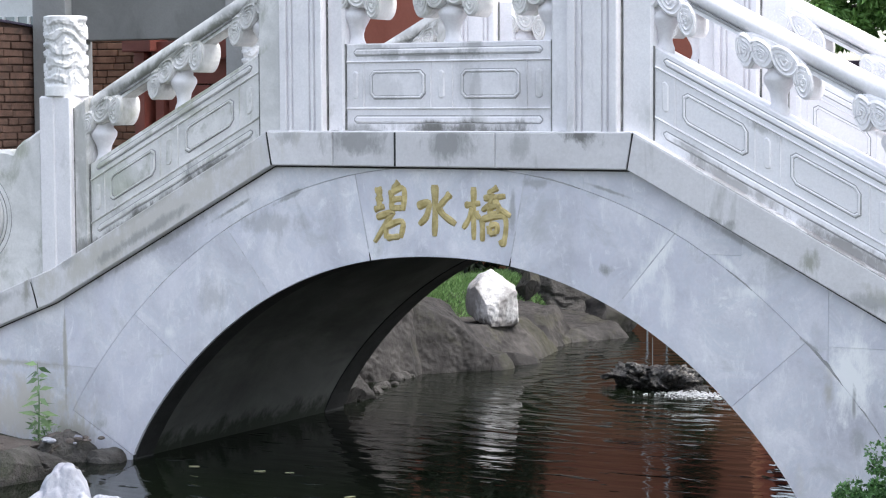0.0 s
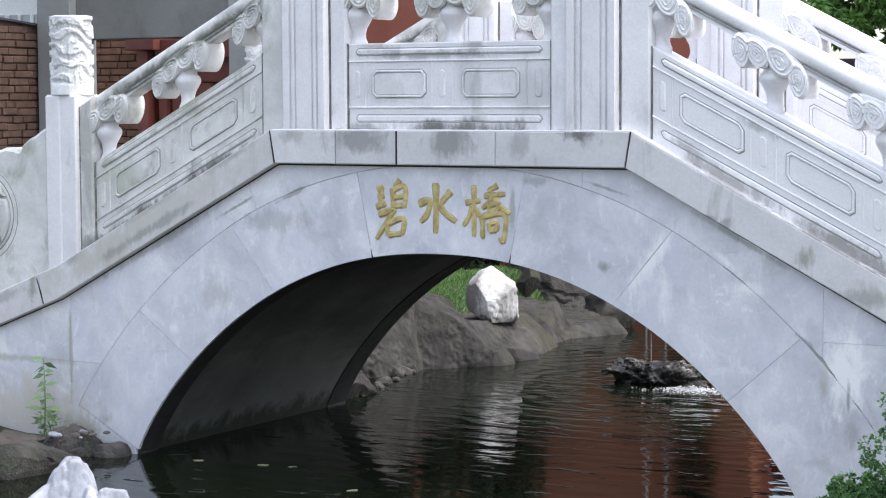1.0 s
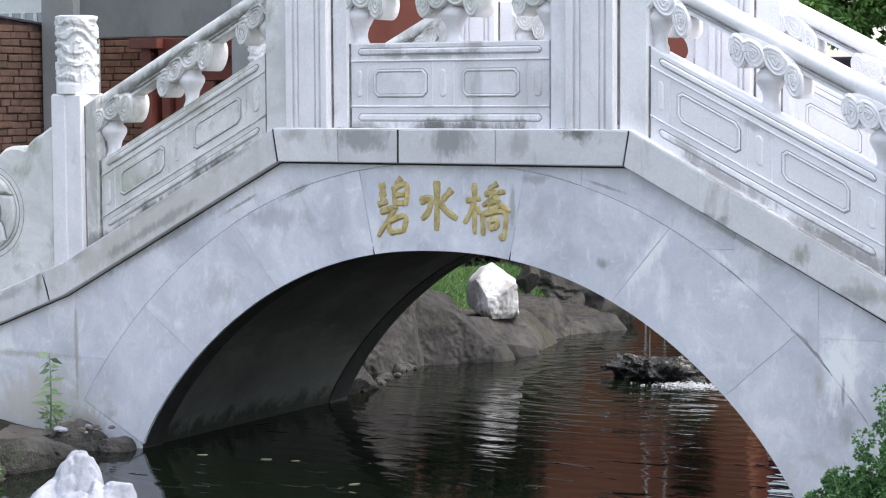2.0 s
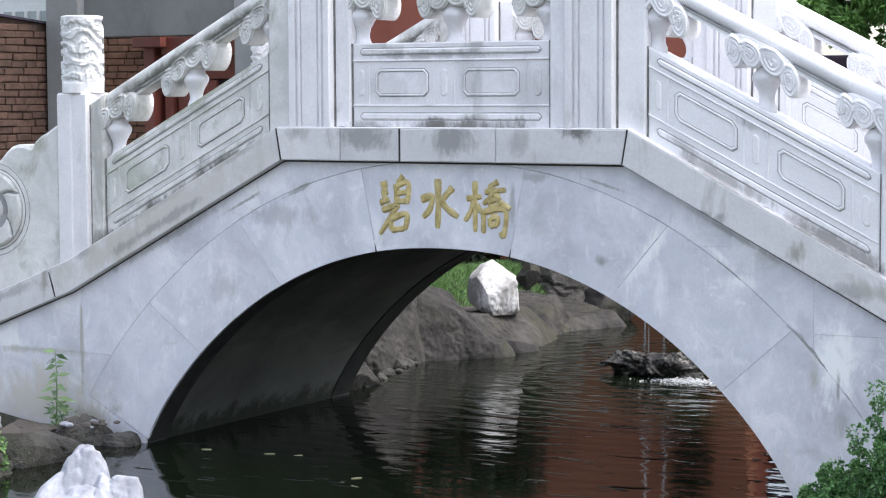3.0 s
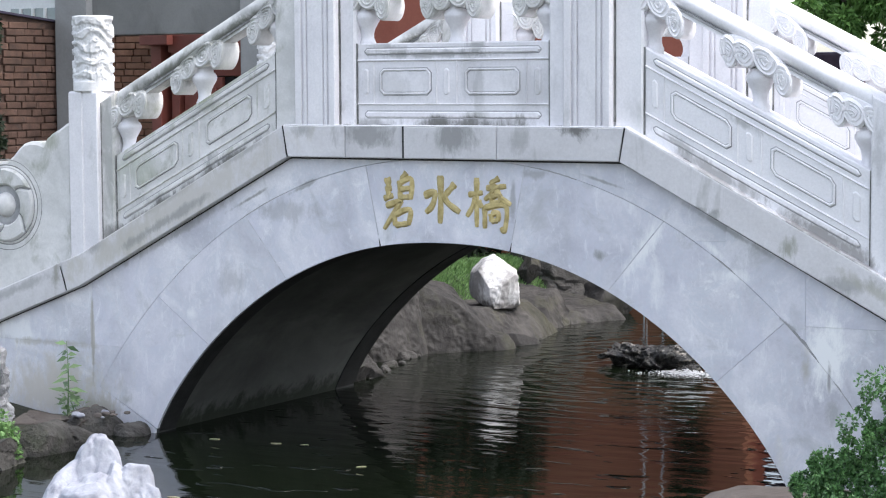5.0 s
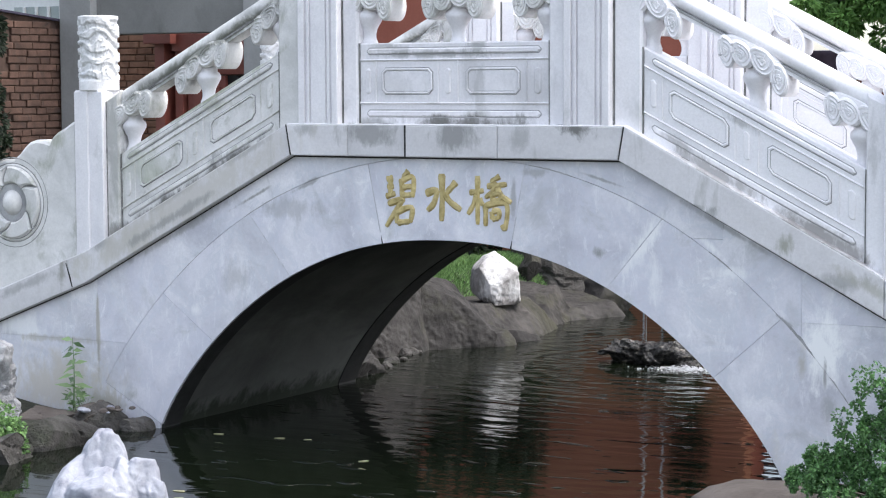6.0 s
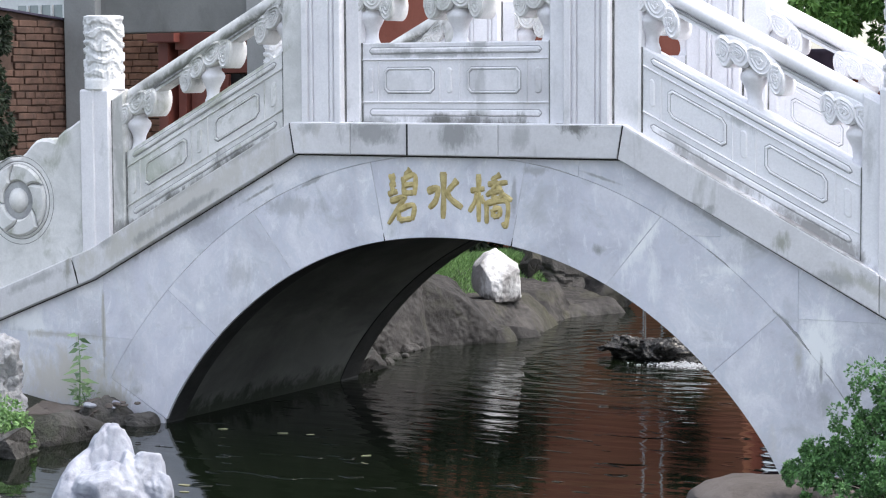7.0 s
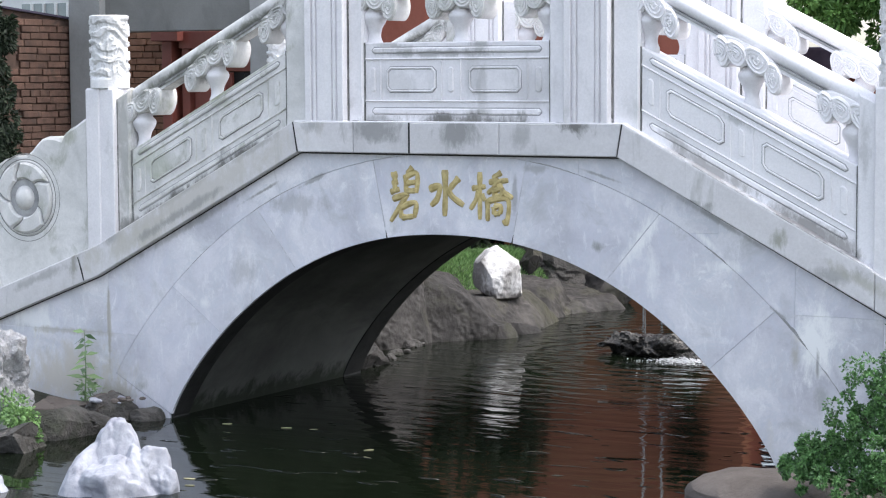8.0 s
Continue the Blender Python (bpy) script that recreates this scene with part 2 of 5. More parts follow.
WHITE_BOULDER = surface("chalky_white_stone", (0.66, 0.645, 0.64), (0.84, 0.825, 0.82), 4, 40, 0.8, 0.6, (0.55, 0.53, 0.52), 4.0, 0.60, depth=0.02,
                        # left flank's shading painted in, beside its grey marks and dark foot
                        patches=[(0.13, 0.04, 0.13, 0.15, 0.9, (0.36, 0.34, 0.33)), (-0.21, -0.05, 0.20, 0.5, 0.9, (0.24, 0.225, 0.215)), (0.02, -0.215, 0.9, 0.10, 0.95, (0.10, 0.09, 0.085)), (0.06, -0.08, 0.04, 0.2, 0.8, (0.36, 0.34, 0.33))])
# the dark blotches paint the shade of the rock's holes
PITTED = surface("pitted_grey_limestone", (0.20, 0.20, 0.21), (0.56, 0.56, 0.58), 9, 40, 0.85, 1.0, (0.05, 0.05, 0.055), 9, 0.575, depth=0.04)
BLACK_ROCK = surface("wet_black_rock", (0.006, 0.006, 0.006), (0.032, 0.030, 0.028), 14, 50, 0.32, 1.0, (0.42, 0.39, 0.35), 15, 0.545, (1, 1, 1.8), depth=0.03)
BRICK = surface("red_brick", (0.082, 0.045, 0.033), (0.165, 0.092, 0.066), 8, 70, 0.85, 0.6, (0.055, 0.037, 0.030), 6, 0.54, vary=0.3)
ORANGE_BRICK = surface("orange_red_brick", (0.17, 0.080, 0.048), (0.30, 0.15, 0.09), 8, 70, 0.85, 0.5, (0.11, 0.06, 0.04), 6, 0.56, vary=0.3)
MORTAR = surface("brown_mortar", (0.060, 0.038, 0.030), (0.105, 0.064, 0.048), 10, 70, 0.95, 0.3)
RED_WALL = surface("red_brown_plaster", (0.27, 0.075, 0.045), (0.36, 0.11, 0.07), 1.5, 60, 0.7, 0.15, (0.20, 0.06, 0.04), 1.2, 0.6, (1, 1, 0.4))
TERRACOTTA = surface("orange_brown_render", (0.34, 0.13, 0.07), (0.46, 0.19, 0.11), 1.5, 60, 0.8, 0.2, (0.26, 0.11, 0.07), 1.4, 0.58, (1, 1, 0.4))
RED_PAINT = surface("red_brown_paint", (0.17, 0.048, 0.036), (0.25, 0.072, 0.055), 3, 60, 0.5, 0.1)
UNLIT_GAP = surface("unlit_doorway", (0.008, 0.008, 0.01), (0.02, 0.02, 0.024), 3, 40, 0.3, 0.05)
# the sky's reflection is put into the panes' base colour
SKY_GLASS = surface("pale_window_glass", (0.22, 0.27, 0.28), (0.34, 0.39, 0.40), 2, 30, 0.15, 0.02)
GREY_PLASTER = surface("grey_cement", (0.26, 0.265, 0.265), (0.34, 0.345, 0.345), 2, 60, 0.85, 0.2, (0.19, 0.19, 0.19), 1.5, 0.58, (1, 1, 0.4))
# the porch cement again in a darker, streaked tone
BEAM = surface("darker_cement_beam", (0.165, 0.168, 0.165), (0.235, 0.238, 0.232), 2, 60, 0.9, 0.3, (0.13, 0.13, 0.125), 1.8, 0.55, (1, 1, 0.3))
DARK_TILE = surface("dark_slate", (0.035, 0.03, 0.055), (0.08, 0.07, 0.11), 5, 60, 0.6, 0.3)
PALE_WALL = surface("pale_render", (0.62, 0.64, 0.64), (0.74, 0.76, 0.76), 1, 30, 0.8, 0.1)
SOIL = surface("damp_soil_and_grass", (0.02, 0.022, 0.013), (0.055, 0.055, 0.035), 3, 40, 0.95, 0.8, (0.035, 0.028, 0.02), 2, 0.52, depth=0.04)
BARK = surface("grey_bark", (0.05, 0.042, 0.035), (0.13, 0.11, 0.09), 9, 50, 0.9, 0.9, depth=0.02, stain=None)


def leafy(name, dark, light, rough=0.5):
    m = bpy.data.materials.new(name)
    m.use_nodes = True
    nt = m.node_tree
    bsdf = nt.nodes["Principled BSDF"]
    geo = nt.nodes.new("ShaderNodeNewGeometry")
    col = ramp(nt, geo.outputs["Random Per Island"], [(0.0, dark), (0.6, light), (1.0, tuple(min(1, 1.25 * c) for c in light))])
    nt.links.new(col, bsdf.inputs["Base Color"])
    bsdf.inputs["Roughness"].default_value = rough
    trans = nt.nodes.new("ShaderNodeBsdfTranslucent")
    nt.links.new(col, trans.inputs[0])
    mx = nt.nodes.new("ShaderNodeMixShader")
    mx.inputs[0].default_value = 0.25
    nt.links.new(bsdf.outputs[0], mx.inputs[1])
    nt.links.new(trans.outputs[0], mx.inputs[2])
    nt.links.new(mx.outputs[0], nt.nodes["Material Output"].inputs[0])
    return m


GRASS = leafy("bright_grass", (0.085, 0.165, 0.055), (0.18, 0.31, 0.11))
WEED = leafy("light_green_weed", (0.10, 0.18, 0.08), (0.22, 0.32, 0.15))
BUSH = leafy("dark_green_leaves", (0.030, 0.080, 0.028), (0.115, 0.245, 0.082), 0.42)
TREE = leafy("tree_leaves", (0.05, 0.13, 0.025), (0.16, 0.31, 0.08))
# near-black green, with the foliage's shade put into the colour
SHADE_LEAF = leafy("shaded_green_leaves", (0.008, 0.014, 0.008), (0.022, 0.036, 0.018), 0.7)
FALLEN = leafy("yellow_fallen_leaf", (0.24, 0.22, 0.12), (0.36, 0.34, 0.21))


def water_material():
    m = bpy.data.materials.new("dark_pond_water")
    m.use_nodes = True
    nt = m.node_tree
    bsdf = nt.nodes["Principled BSDF"]
    vec = mapped(nt, shuffle=False)
    bsdf.inputs["Base Color"].default_value = (0.004, 0.0065, 0.003, 1)
    bsdf.inputs["Roughness"].default_value = 0.03
    bsdf.inputs["IOR"].default_value = 1.333
    tc = nt.nodes.new("ShaderNodeTexCoord")
    mp = nt.nodes.new("ShaderNodeMapping")
    # ripples run across the line of sight
    mp.inputs["Rotation"].default_value = (0, 0, radians(-30))
    mp.inputs["Scale"].default_value = (1.0, 3.6, 1)
    nt.links.new(tc.outputs["Object"], mp.inputs["Vector"])
    n1 = noise_tex(nt, mp.outputs[0], 1.25, 3, 0.5, 1.8)
    # rings spread from the foot of the rock where water falls
    dist = nt.nodes.new("ShaderNodeVectorMath")
    dist.operation = "DISTANCE"
    dist.inputs[1].default_value = (0.1, 3.4, 0)
    nt.links.new(tc.outputs["Object"], dist.inputs[0])
    rings = nt.nodes.new("ShaderNodeTexWave")
    rings.wave_type, rings.rings_direction = "RINGS", "SPHERICAL"
    rings.inputs["Scale"].default_value, rings.inputs["Distortion"].default_value, rings.inputs["Detail"].default_value = 1.6, 6.0, 2
    mv = nt.nodes.new("ShaderNodeMapping")
    mv.inputs["Location"].default_value = (0.30, -3.75, 0)
    nt.links.new(tc.outputs["Object"], mv.inputs["Vector"])
    nt.links.new(mv.outputs[0], rings.inputs["Vector"])
    rng = nt.nodes.new("ShaderNodeMapRange")
    rng.interpolation_type = "SMOOTHSTEP"
    rng.inputs["From Min"].default_value, rng.inputs["From Max"].default_value = 0.1, 3.9
    rng.inputs["To Min"].default_value, rng.inputs["To Max"].default_value = 0.34, 0.036
    nt.links.new(dist.outputs["Value"], rng.inputs["Value"])
    b = nt.nodes.new("ShaderNodeBump")
    b.inputs["Distance"].default_value = 0.05
    nt.links.new(rng.outputs[0], b.inputs["Strength"])
    # a few steeper wavelets that catch the sky
    mw = nt.nodes.new("ShaderNodeMapping")
    mw.inputs["Rotation"].default_value = (0, 0, radians(-26))
    mw.inputs["Scale"].default_value = (1.0, 2.6, 1)
    nt.links.new(tc.outputs["Object"], mw.inputs["Vector"])
    crest = ramp(nt, noise_tex(nt, mw.outputs[0], 3.2, 2, 0.5, 0.3), [(0.635, (0, 0, 0)), (0.70, (1, 1, 1))])
    b2 = nt.nodes.new("ShaderNodeBump")
    b2.inputs["Distance"].default_value, b2.inputs["Strength"].default_value = 0.03, 0.9
    nt.links.new(crest, b2.inputs["Height"])
    nt.links.new(b2.outputs[0], b.inputs["Normal"])
    nt.links.new(mixed(nt, 0.20, n1, rings.outputs[0]), b.inputs["Height"])
    nt.links.new(b.outputs[0], bsdf.inputs["Normal"])
    return m


WATER = water_material()
FOAM = surface("white_foam", (0.55, 0.57, 0.59), (0.75, 0.76, 0.78), 20, 90, 0.3, 0.1)

# ---- builders ----


def mesh_ob(name, bm, material, parent=None, smooth=False):
    me = bpy.data.meshes.new(name)
    bm.normal_update()
    bm.to_mesh(me)
    bm.free()
    me.materials.append(material)
    if smooth:
        me.polygons.foreach_set("use_smooth", [True] * len(me.polygons))
    ob = new(name, me)
    ob.parent = parent
    return ob


def part(name, bm, material, parent, label="", smooth=False):
    ob = mesh_ob(name, bm, material, parent, smooth)
    return tagged(ob, label) if label else ob


def thing(name, label, category, group="", kind="", place=None):
    ob = new(name)
    ob.empty_display_size = 0.1
    if place is not None:
        ob.matrix_world = place
    return tagged(ob, label, category, group, kind)


def inset(poly, d):
    """The polygon (x, z) moved in by d along its edges' normals."""
    n = len(poly)
    area = sum(poly[i][0] * poly[(i + 1) % n][1] - poly[(i + 1) % n][0] * poly[i][1] for i in range(n))
    s = 1 if area > 0 else -1
    out = []
    for i in range(n):
        p, q, r = Vector(poly[i - 1]), Vector(poly[i]), Vector(poly[(i + 1) % n])
        a, b = (q - p), (r - q)
        if a.length < 1e-9 or b.length < 1e-9:
            out.append(tuple(q))
            continue
        na = Vector((-a.y, a.x)).normalized() * s
        nb = Vector((-b.y, b.x)).normalized() * s
        m = na + nb
        k = m.length_squared
        m = m * (2 / k) if k > 0.15 else na
        out.append(tuple(q + m * d))
    return out


def prism(bm, poly, y0, y1, bevel=0.004, warp=None):
    """A slab with outline poly in (x, z), front at y0, back at y1, the front edge bevelled. warp maps (x, z) to (x, z)."""
    f = warp or (lambda x, z: (x, z))
    area = sum(poly[i][0] * poly[(i + 1) % len(poly)][1] - poly[(i + 1) % len(poly)][0] * poly[i][1] for i in range(len(poly)))
    if area < 0:
        poly = poly[::-1]
    s = 1 if y1 > y0 else -1
    rings = [(inset(poly, bevel), y0), (poly, y0 + s * bevel), (poly, y1)]
    vs = []
    for ring, y in rings:
        vs.append([bm.verts.new((f(x, z)[0], y, f(x, z)[1])) for x, z in ring])
    n = len(poly)
    faces = [bm.faces.new(vs[0] if s > 0 else vs[0][::-1])]
    for a, b in ((0, 1), (1, 2)):
        for i in range(n):
            j = (i + 1) % n
            q = [vs[a][i], vs[b][i], vs[b][j], vs[a][j]]
            faces.append(bm.faces.new(q if s > 0 else q[::-1]))
    faces.append(bm.faces.new(vs[2][::-1] if s > 0 else vs[2]))
    return bm


def slab(poly, y0, y1, bevel=0.004, warp=None):
    return prism(bmesh.new(), poly, y0, y1, bevel, warp)


def box(bm, x0, x1, y0, y1, z0, z1, bevel=0.0):
    r = bmesh.ops.create_cube(bm, size=1, matrix=Matrix.LocRotScale(((x0 + x1) / 2, (y0 + y1) / 2, (z0 + z1) / 2), None, (x1 - x0, y1 - y0, z1 - z0)))
    if bevel:
        es = list({e for v in r["verts"] for e in v.link_edges})
        bmesh.ops.bevel(bm, geom=es, offset=bevel, segments=2, affect="EDGES", profile=0.7)
    return bm


def boxed(x0, x1, y0, y1, z0, z1, bevel=0.0):
    return box(bmesh.new(), x0, x1, y0, y1, z0, z1, bevel)


def lathe(profile, steps=28, at=(0, 0, 0)):
    bm = bmesh.new()
    rings = []
    for r, z in profile:
        rings.append([bm.verts.new((at[0] + r * math.cos(2 * math.pi * i / steps), at[1] + r * math.sin(2 * math.pi * i / steps), at[2] + z)) for i in range(steps)])
    for a, b in zip(rings, rings[1:]):
        for i in range(steps):
            bm.faces.new((a[i], a[(i + 1) % steps], b[(i + 1) % steps], b[i]))
    bm.faces.new(rings[0][::-1])
    bm.faces.new(rings[-1])
    return bm


def tube(bm, line, radius, sides=6):
    """A round bar along a line of points; radius a number or one per point."""
    line = [Vector(p) for p in line]
    radii = radius if isinstance(radius, (list, tuple)) else [radius] * len(line)
    rings = []
    for i, p in enumerate(line):
        d = (line[min(i + 1, len(line) - 1)] - line[max(i - 1, 0)]).normalized()
        up = Vector((0, 0, 1)) if abs(d.z) < 0.95 else Vector((0, 1, 0))
        u = d.cross(up).normalized()
        v = u.cross(d)
        rings.append([bm.verts.new(p + radii[i] * (u * math.cos(2 * math.pi * k / sides) + v * math.sin(2 * math.pi * k / sides))) for k in range(sides)])
    for a, b in zip(rings, rings[1:]):
        for k in range(sides):
            bm.faces.new((a[k], b[k], b[(k + 1) % sides], a[(k + 1) % sides]))
    bm.faces.new(rings[0])
    bm.faces.new(rings[-1][::-1])
    return bm


def ease(a):
    a = max(0.0, min(1.0, a))
    return a * a * (3 - 2 * a)


def stone_mesh(size, seed, cuts=9, rough=0.08, level=4, keep=0.72, flat_top=None, fine=0.02, crack=0.0):
    """A boulder: a ball cut by random planes, then roughened."""
    rnd = random.Random(seed)
    bm = bmesh.new()
    bmesh.ops.create_icosphere(bm, subdivisions=level, radius=1)
    planes = []
    for _ in range(cuts):
        n = Vector((rnd.gauss(0, 1), rnd.gauss(0, 1), rnd.gauss(0, 0.8))).normalized()
        planes.append((n, rnd.uniform(keep, min(0.97, keep + 0.26))))
    if flat_top:
        planes.append((Vector((0, 0, 1)), flat_top))
    off = Vector((seed * 3.7, seed * 1.3, -seed * 2.1))
    for v in bm.verts:
        p = v.co.copy()
        for n, d in planes:
            k = p.dot(n) - d
            if k > 0:
                p -= n * k * 0.96
        p += v.co * (rough * noise.fractal(p * 1.7 + off, 1.0, 2.0, 4) + fine * noise.noise(p * 9 + off))
        if crack:
            q = p * 1.05 + off + 0.25 * Vector((noise.noise(p * 2 + off), noise.noise(p * 2 - off), noise.noise(p * 2.3)))
            near = noise.voronoi(q)[0]
            p -= v.co * crack * ease((0.10 - (near[1] - near[0])) / 0.10)
        v.co = Vector((p.x * size[0], p.y * size[1], p.z * size[2]))
    return bm


def stone(name, place, size, seed, material, label, group="", cuts=9, rough=0.08, turn=0.0, lean=(0, 0), keep=0.72, level=4, flat_top=None, fine=0.02, category="rock", crack=0.0):
    ob = mesh_ob(name, stone_mesh(size, seed, cuts, rough, level, keep, flat_top, fine, crack), material, smooth=True)
    ob.data.set_sharp_from_angle(angle=radians(22))
    ob.matrix_world = pose(*place, lean[0], lean[1], turn)
    return tagged(ob, label, category, group)


def leaf_cloud(bm, rnd, centres, count, length, width, droop=0.3):
    """Many small folded leaves about the given (centre, radius) clumps."""
    for _ in range(count):
        c, r = centres[rnd.randrange(len(centres))]
        d = Vector((rnd.gauss(0, 1), rnd.gauss(0, 1), rnd.gauss(0, 1))).normalized()
        p = Vector(c) + d * r * rnd.uniform(0.45, 1.0) ** 0.6
        a = Vector((d.x + rnd.gauss(0, 0.7), d.y + rnd.gauss(0, 0.7), d.z + rnd.gauss(0, 0.6) - droop)).normalized()
        s = a.cross(Vector((rnd.gauss(0, 1), rnd.gauss(0, 1), rnd.gauss(0, 1)))).normalized()
        n = s.cross(a)
        ln, wd = length * rnd.uniform(0.6, 1.25), width * rnd.uniform(0.7, 1.2)
        v = [bm.verts.new(q) for q in (p, p + a * ln * 0.45 + s * wd + n * wd * 0.35, p + a * ln, p + a * ln * 0.45 - s * wd + n * wd * 0.35)]
        bm.faces.new((v[0], v[1], v[2]))
        bm.faces.new((v[0], v[2], v[3]))
    return bm

# ---- ground, pond ----


def ground_height(x, y):
    wob = 0.12 * noise.noise(Vector((x * 1.1, y * 1.1, 3.0)))
    left, right = -2.0 + wob, (1.95 if y < 4.5 else 1.95 - 0.5 * ease((y - 4.5) / 1.5)) + wob
    if y > 2.2:
        left -= 0.46 * ease((y - 2.2) / 0.25)
    if y > 5.5:
        left -= 1.6 * ease((y - 6.45) / 0.6)
    if y < -0.2:
        left = -2.02 + wob - 0.45 * ease((-0.2 - y) / 1.2)
    inside = min(x - left, right - x, y + 5.2 + wob, 7.55 - y)
    if -0.1 < y < 2.2 and abs(x) < 4.4:
        inside = max(inside, min(0.3, 1.95 - abs(x)))
    if inside > 0:
        return -0.02 - 0.65 * ease(inside / 0.7)
    out = -inside
    rise = 0.07 + 0.24 * ease((out - 0.5) / 1.6) if y < 2.2 else 0.12 + 0.36 * ease((out - 0.05) / 0.5)
    return -0.02 + rise * ease(out / 0.18) + 0.03 * noise.noise(Vector((x * 2.3, y * 2.3, 8.0)))


def spread(lo, hi, step, far):
    near = list(np.arange(lo, hi + 1e-6, step))
    outer = [3, 8, 20, 60, 200, far]
    return [lo - o for o in outer[::-1]] + near + [hi + o for o in outer]


gx, gy = spread(-6.0, 6.5, 0.125, 900), spread(-10.0, 9.0, 0.125, 900)
verts = [(x, y, ground_height(x, y)) for y in gy for x in gx]
nx = len(gx)
quads = [(j * nx + i, j * nx + i + 1, (j + 1) * nx + i + 1, (j + 1) * nx + i) for j in range(len(gy) - 1) for i in range(nx - 1)]
me = bpy.data.meshes.new("ground")
me.from_pydata(verts, [], quads)
me.materials.append(SOIL)
me.polygons.foreach_set("use_smooth", [True] * len(quads))
tagged(new("ground", me), "damp soil and grass banks round a garden pond", "ground", kind="structure")

bm = bmesh.new()
bmesh.ops.create_grid(bm, x_segments=2, y_segments=2, size=1, matrix=Matrix.LocRotScale((0, 1.0, 0), None, (3.2, 7.0, 1)))
tagged(mesh_ob("water", bm, WATER), "dark rippled pond water under a stone bridge", "water", kind="structure")

# ---- the bridge ----
HALF, CROWN, MID, WIDE = 1.839, 1.115, -0.04, 2.05
SLOPE, FLAT_HALF, END = 0.524, 0.965, 2.36


def arch_z(x, half=HALF, crown=CROWN):
    a = 1 - (abs(x - MID) / half) ** 2.18
    return crown * max(a, 0.0) ** (1 / 1.217)


def falls(x, flat, level, slope=SLOPE):
    a = abs(x)
    if a < flat:
        return level
    if a < END:
        return level - slope * (a - flat)
    return level - slope * (END - flat) - 0.378 * (a - END)


def coping_under(x):
    return falls(x, 0.95, 1.537)


def coping_top(x):
    return falls(x, 0.98, 1.702)


def ring_z(x):
    return arch_z(x + MID, 2.38 if x < 0 else 2.34, 1.54)


def columns(xa, xb, low, high, step=0.04):
    """A closed outline between two heights that vary along x."""
    marks = {xa, xb} | {k for k in (-END, -0.98, -0.95, 0.95, 0.98, END, MID - HALF, MID + HALF) if xa < k < xb}
    n = max(1, int((xb - xa) / step))
    marks |= {xa + (xb - xa) * i / n for i in range(n + 1)}
    xs, last = [], None
    for x in sorted(marks):
        if last is None or x - last > 1e-4:
            xs.append(x)
            last = x
    xs = [x for x in xs if high(x) - low(x) > 0.0012]
    return [(x, low(x)) for x in xs] + [(x, high(x)) for x in xs[::-1]]


def by_angle(phi, curve):
    """The point of a curve on the ray at phi degrees from the springing line's middle; phi over 90 lies to the left."""
    c, s = math.cos(radians(phi)), math.sin(radians(phi))
    lo, hi = 0.0, 4.0
    for _ in range(50):
        r = (lo + hi) / 2
        if r * s < curve(MID + r * c) and abs(r * c) < 2.39:
            lo = r
        else:
            hi = r
    return MID + lo * c, lo * s


def ring_stone(a_in, a_out, b_in, b_out):
    """One stone of the arch ring between two radial joints (degrees, counted from the right)."""
    n = 14
    inner = [by_angle(a_in + (b_in - a_in) * i / n, arch_z) for i in range(n + 1)]
    outer = []
    for i in range(n + 1):
        x, z = by_angle(a_out + (b_out - a_out) * i / n, ring_z)
        outer.append((x, min(z, coping_under(x) - 0.002)))
    return inset(inner + outer[::-1], 0.0007)


bridge = thing("stone_bridge", "blue-grey marble arch bridge with gilt characters over a pond", "bridge")
JOINTS = [(0.8, 6.0), (19.2, 24.2), (45.2, 46.4), (70.8, 73.0), (109.0, 107.0), (137.0, 135.0), (160.8, 157.2), (179.2, 174.0)]
for (a, b), (c, d) in zip(JOINTS, JOINTS[1:]):
    part("voussoir", slab(ring_stone(a, b, c, d), 0.0, 0.12, 0.0006), MARBLE, bridge)
# tight ring joints, filled with pale mortar
for a, b in (JOINTS[2], JOINTS[3], JOINTS[4], JOINTS[5]):
    p, q = Vector(by_angle(a, arch_z)), Vector(by_angle(b, ring_z))
    q = p.lerp(q, min(1.0, (coping_under(q.x) - 0.03 - p.y) / (q.y - p.y)))
    p, side = p.lerp(q, 0.14), Vector((p.y - q.y, q.x - p.x)).normalized() * 0.0032
    fill = [tuple(p.lerp(q, k / 6) + side * (1 + 0.5 * noise.noise(Vector((k, a, 1))))) for k in range(7)]
    fill += [tuple(p.lerp(q, k / 6) - side * (1 + 0.5 * noise.noise(Vector((k, a, 5))))) for k in range(6, -1, -1)]
    part("joint_filling", slab(fill, -0.0006, 0.03, 0.0003), FILLING, bridge, "pale mortar filling in a tight joint")
for a, b in JOINTS[3:5]:
    p, q = Vector(by_angle(a, arch_z)), Vector(by_angle(b, ring_z))
    q, side = p.lerp(q, 0.10), Vector((p.y - q.y, q.x - p.x)).normalized()
    part("open_joint", slab([tuple(p + side * 0.0045), tuple(q + side * 0.001), tuple(q - side * 0.001), tuple(p - side * 0.0045)], -0.0008, 0.02, 0.0002), NEAR_BLACK, bridge, "dark open joint at the edge of the arch")


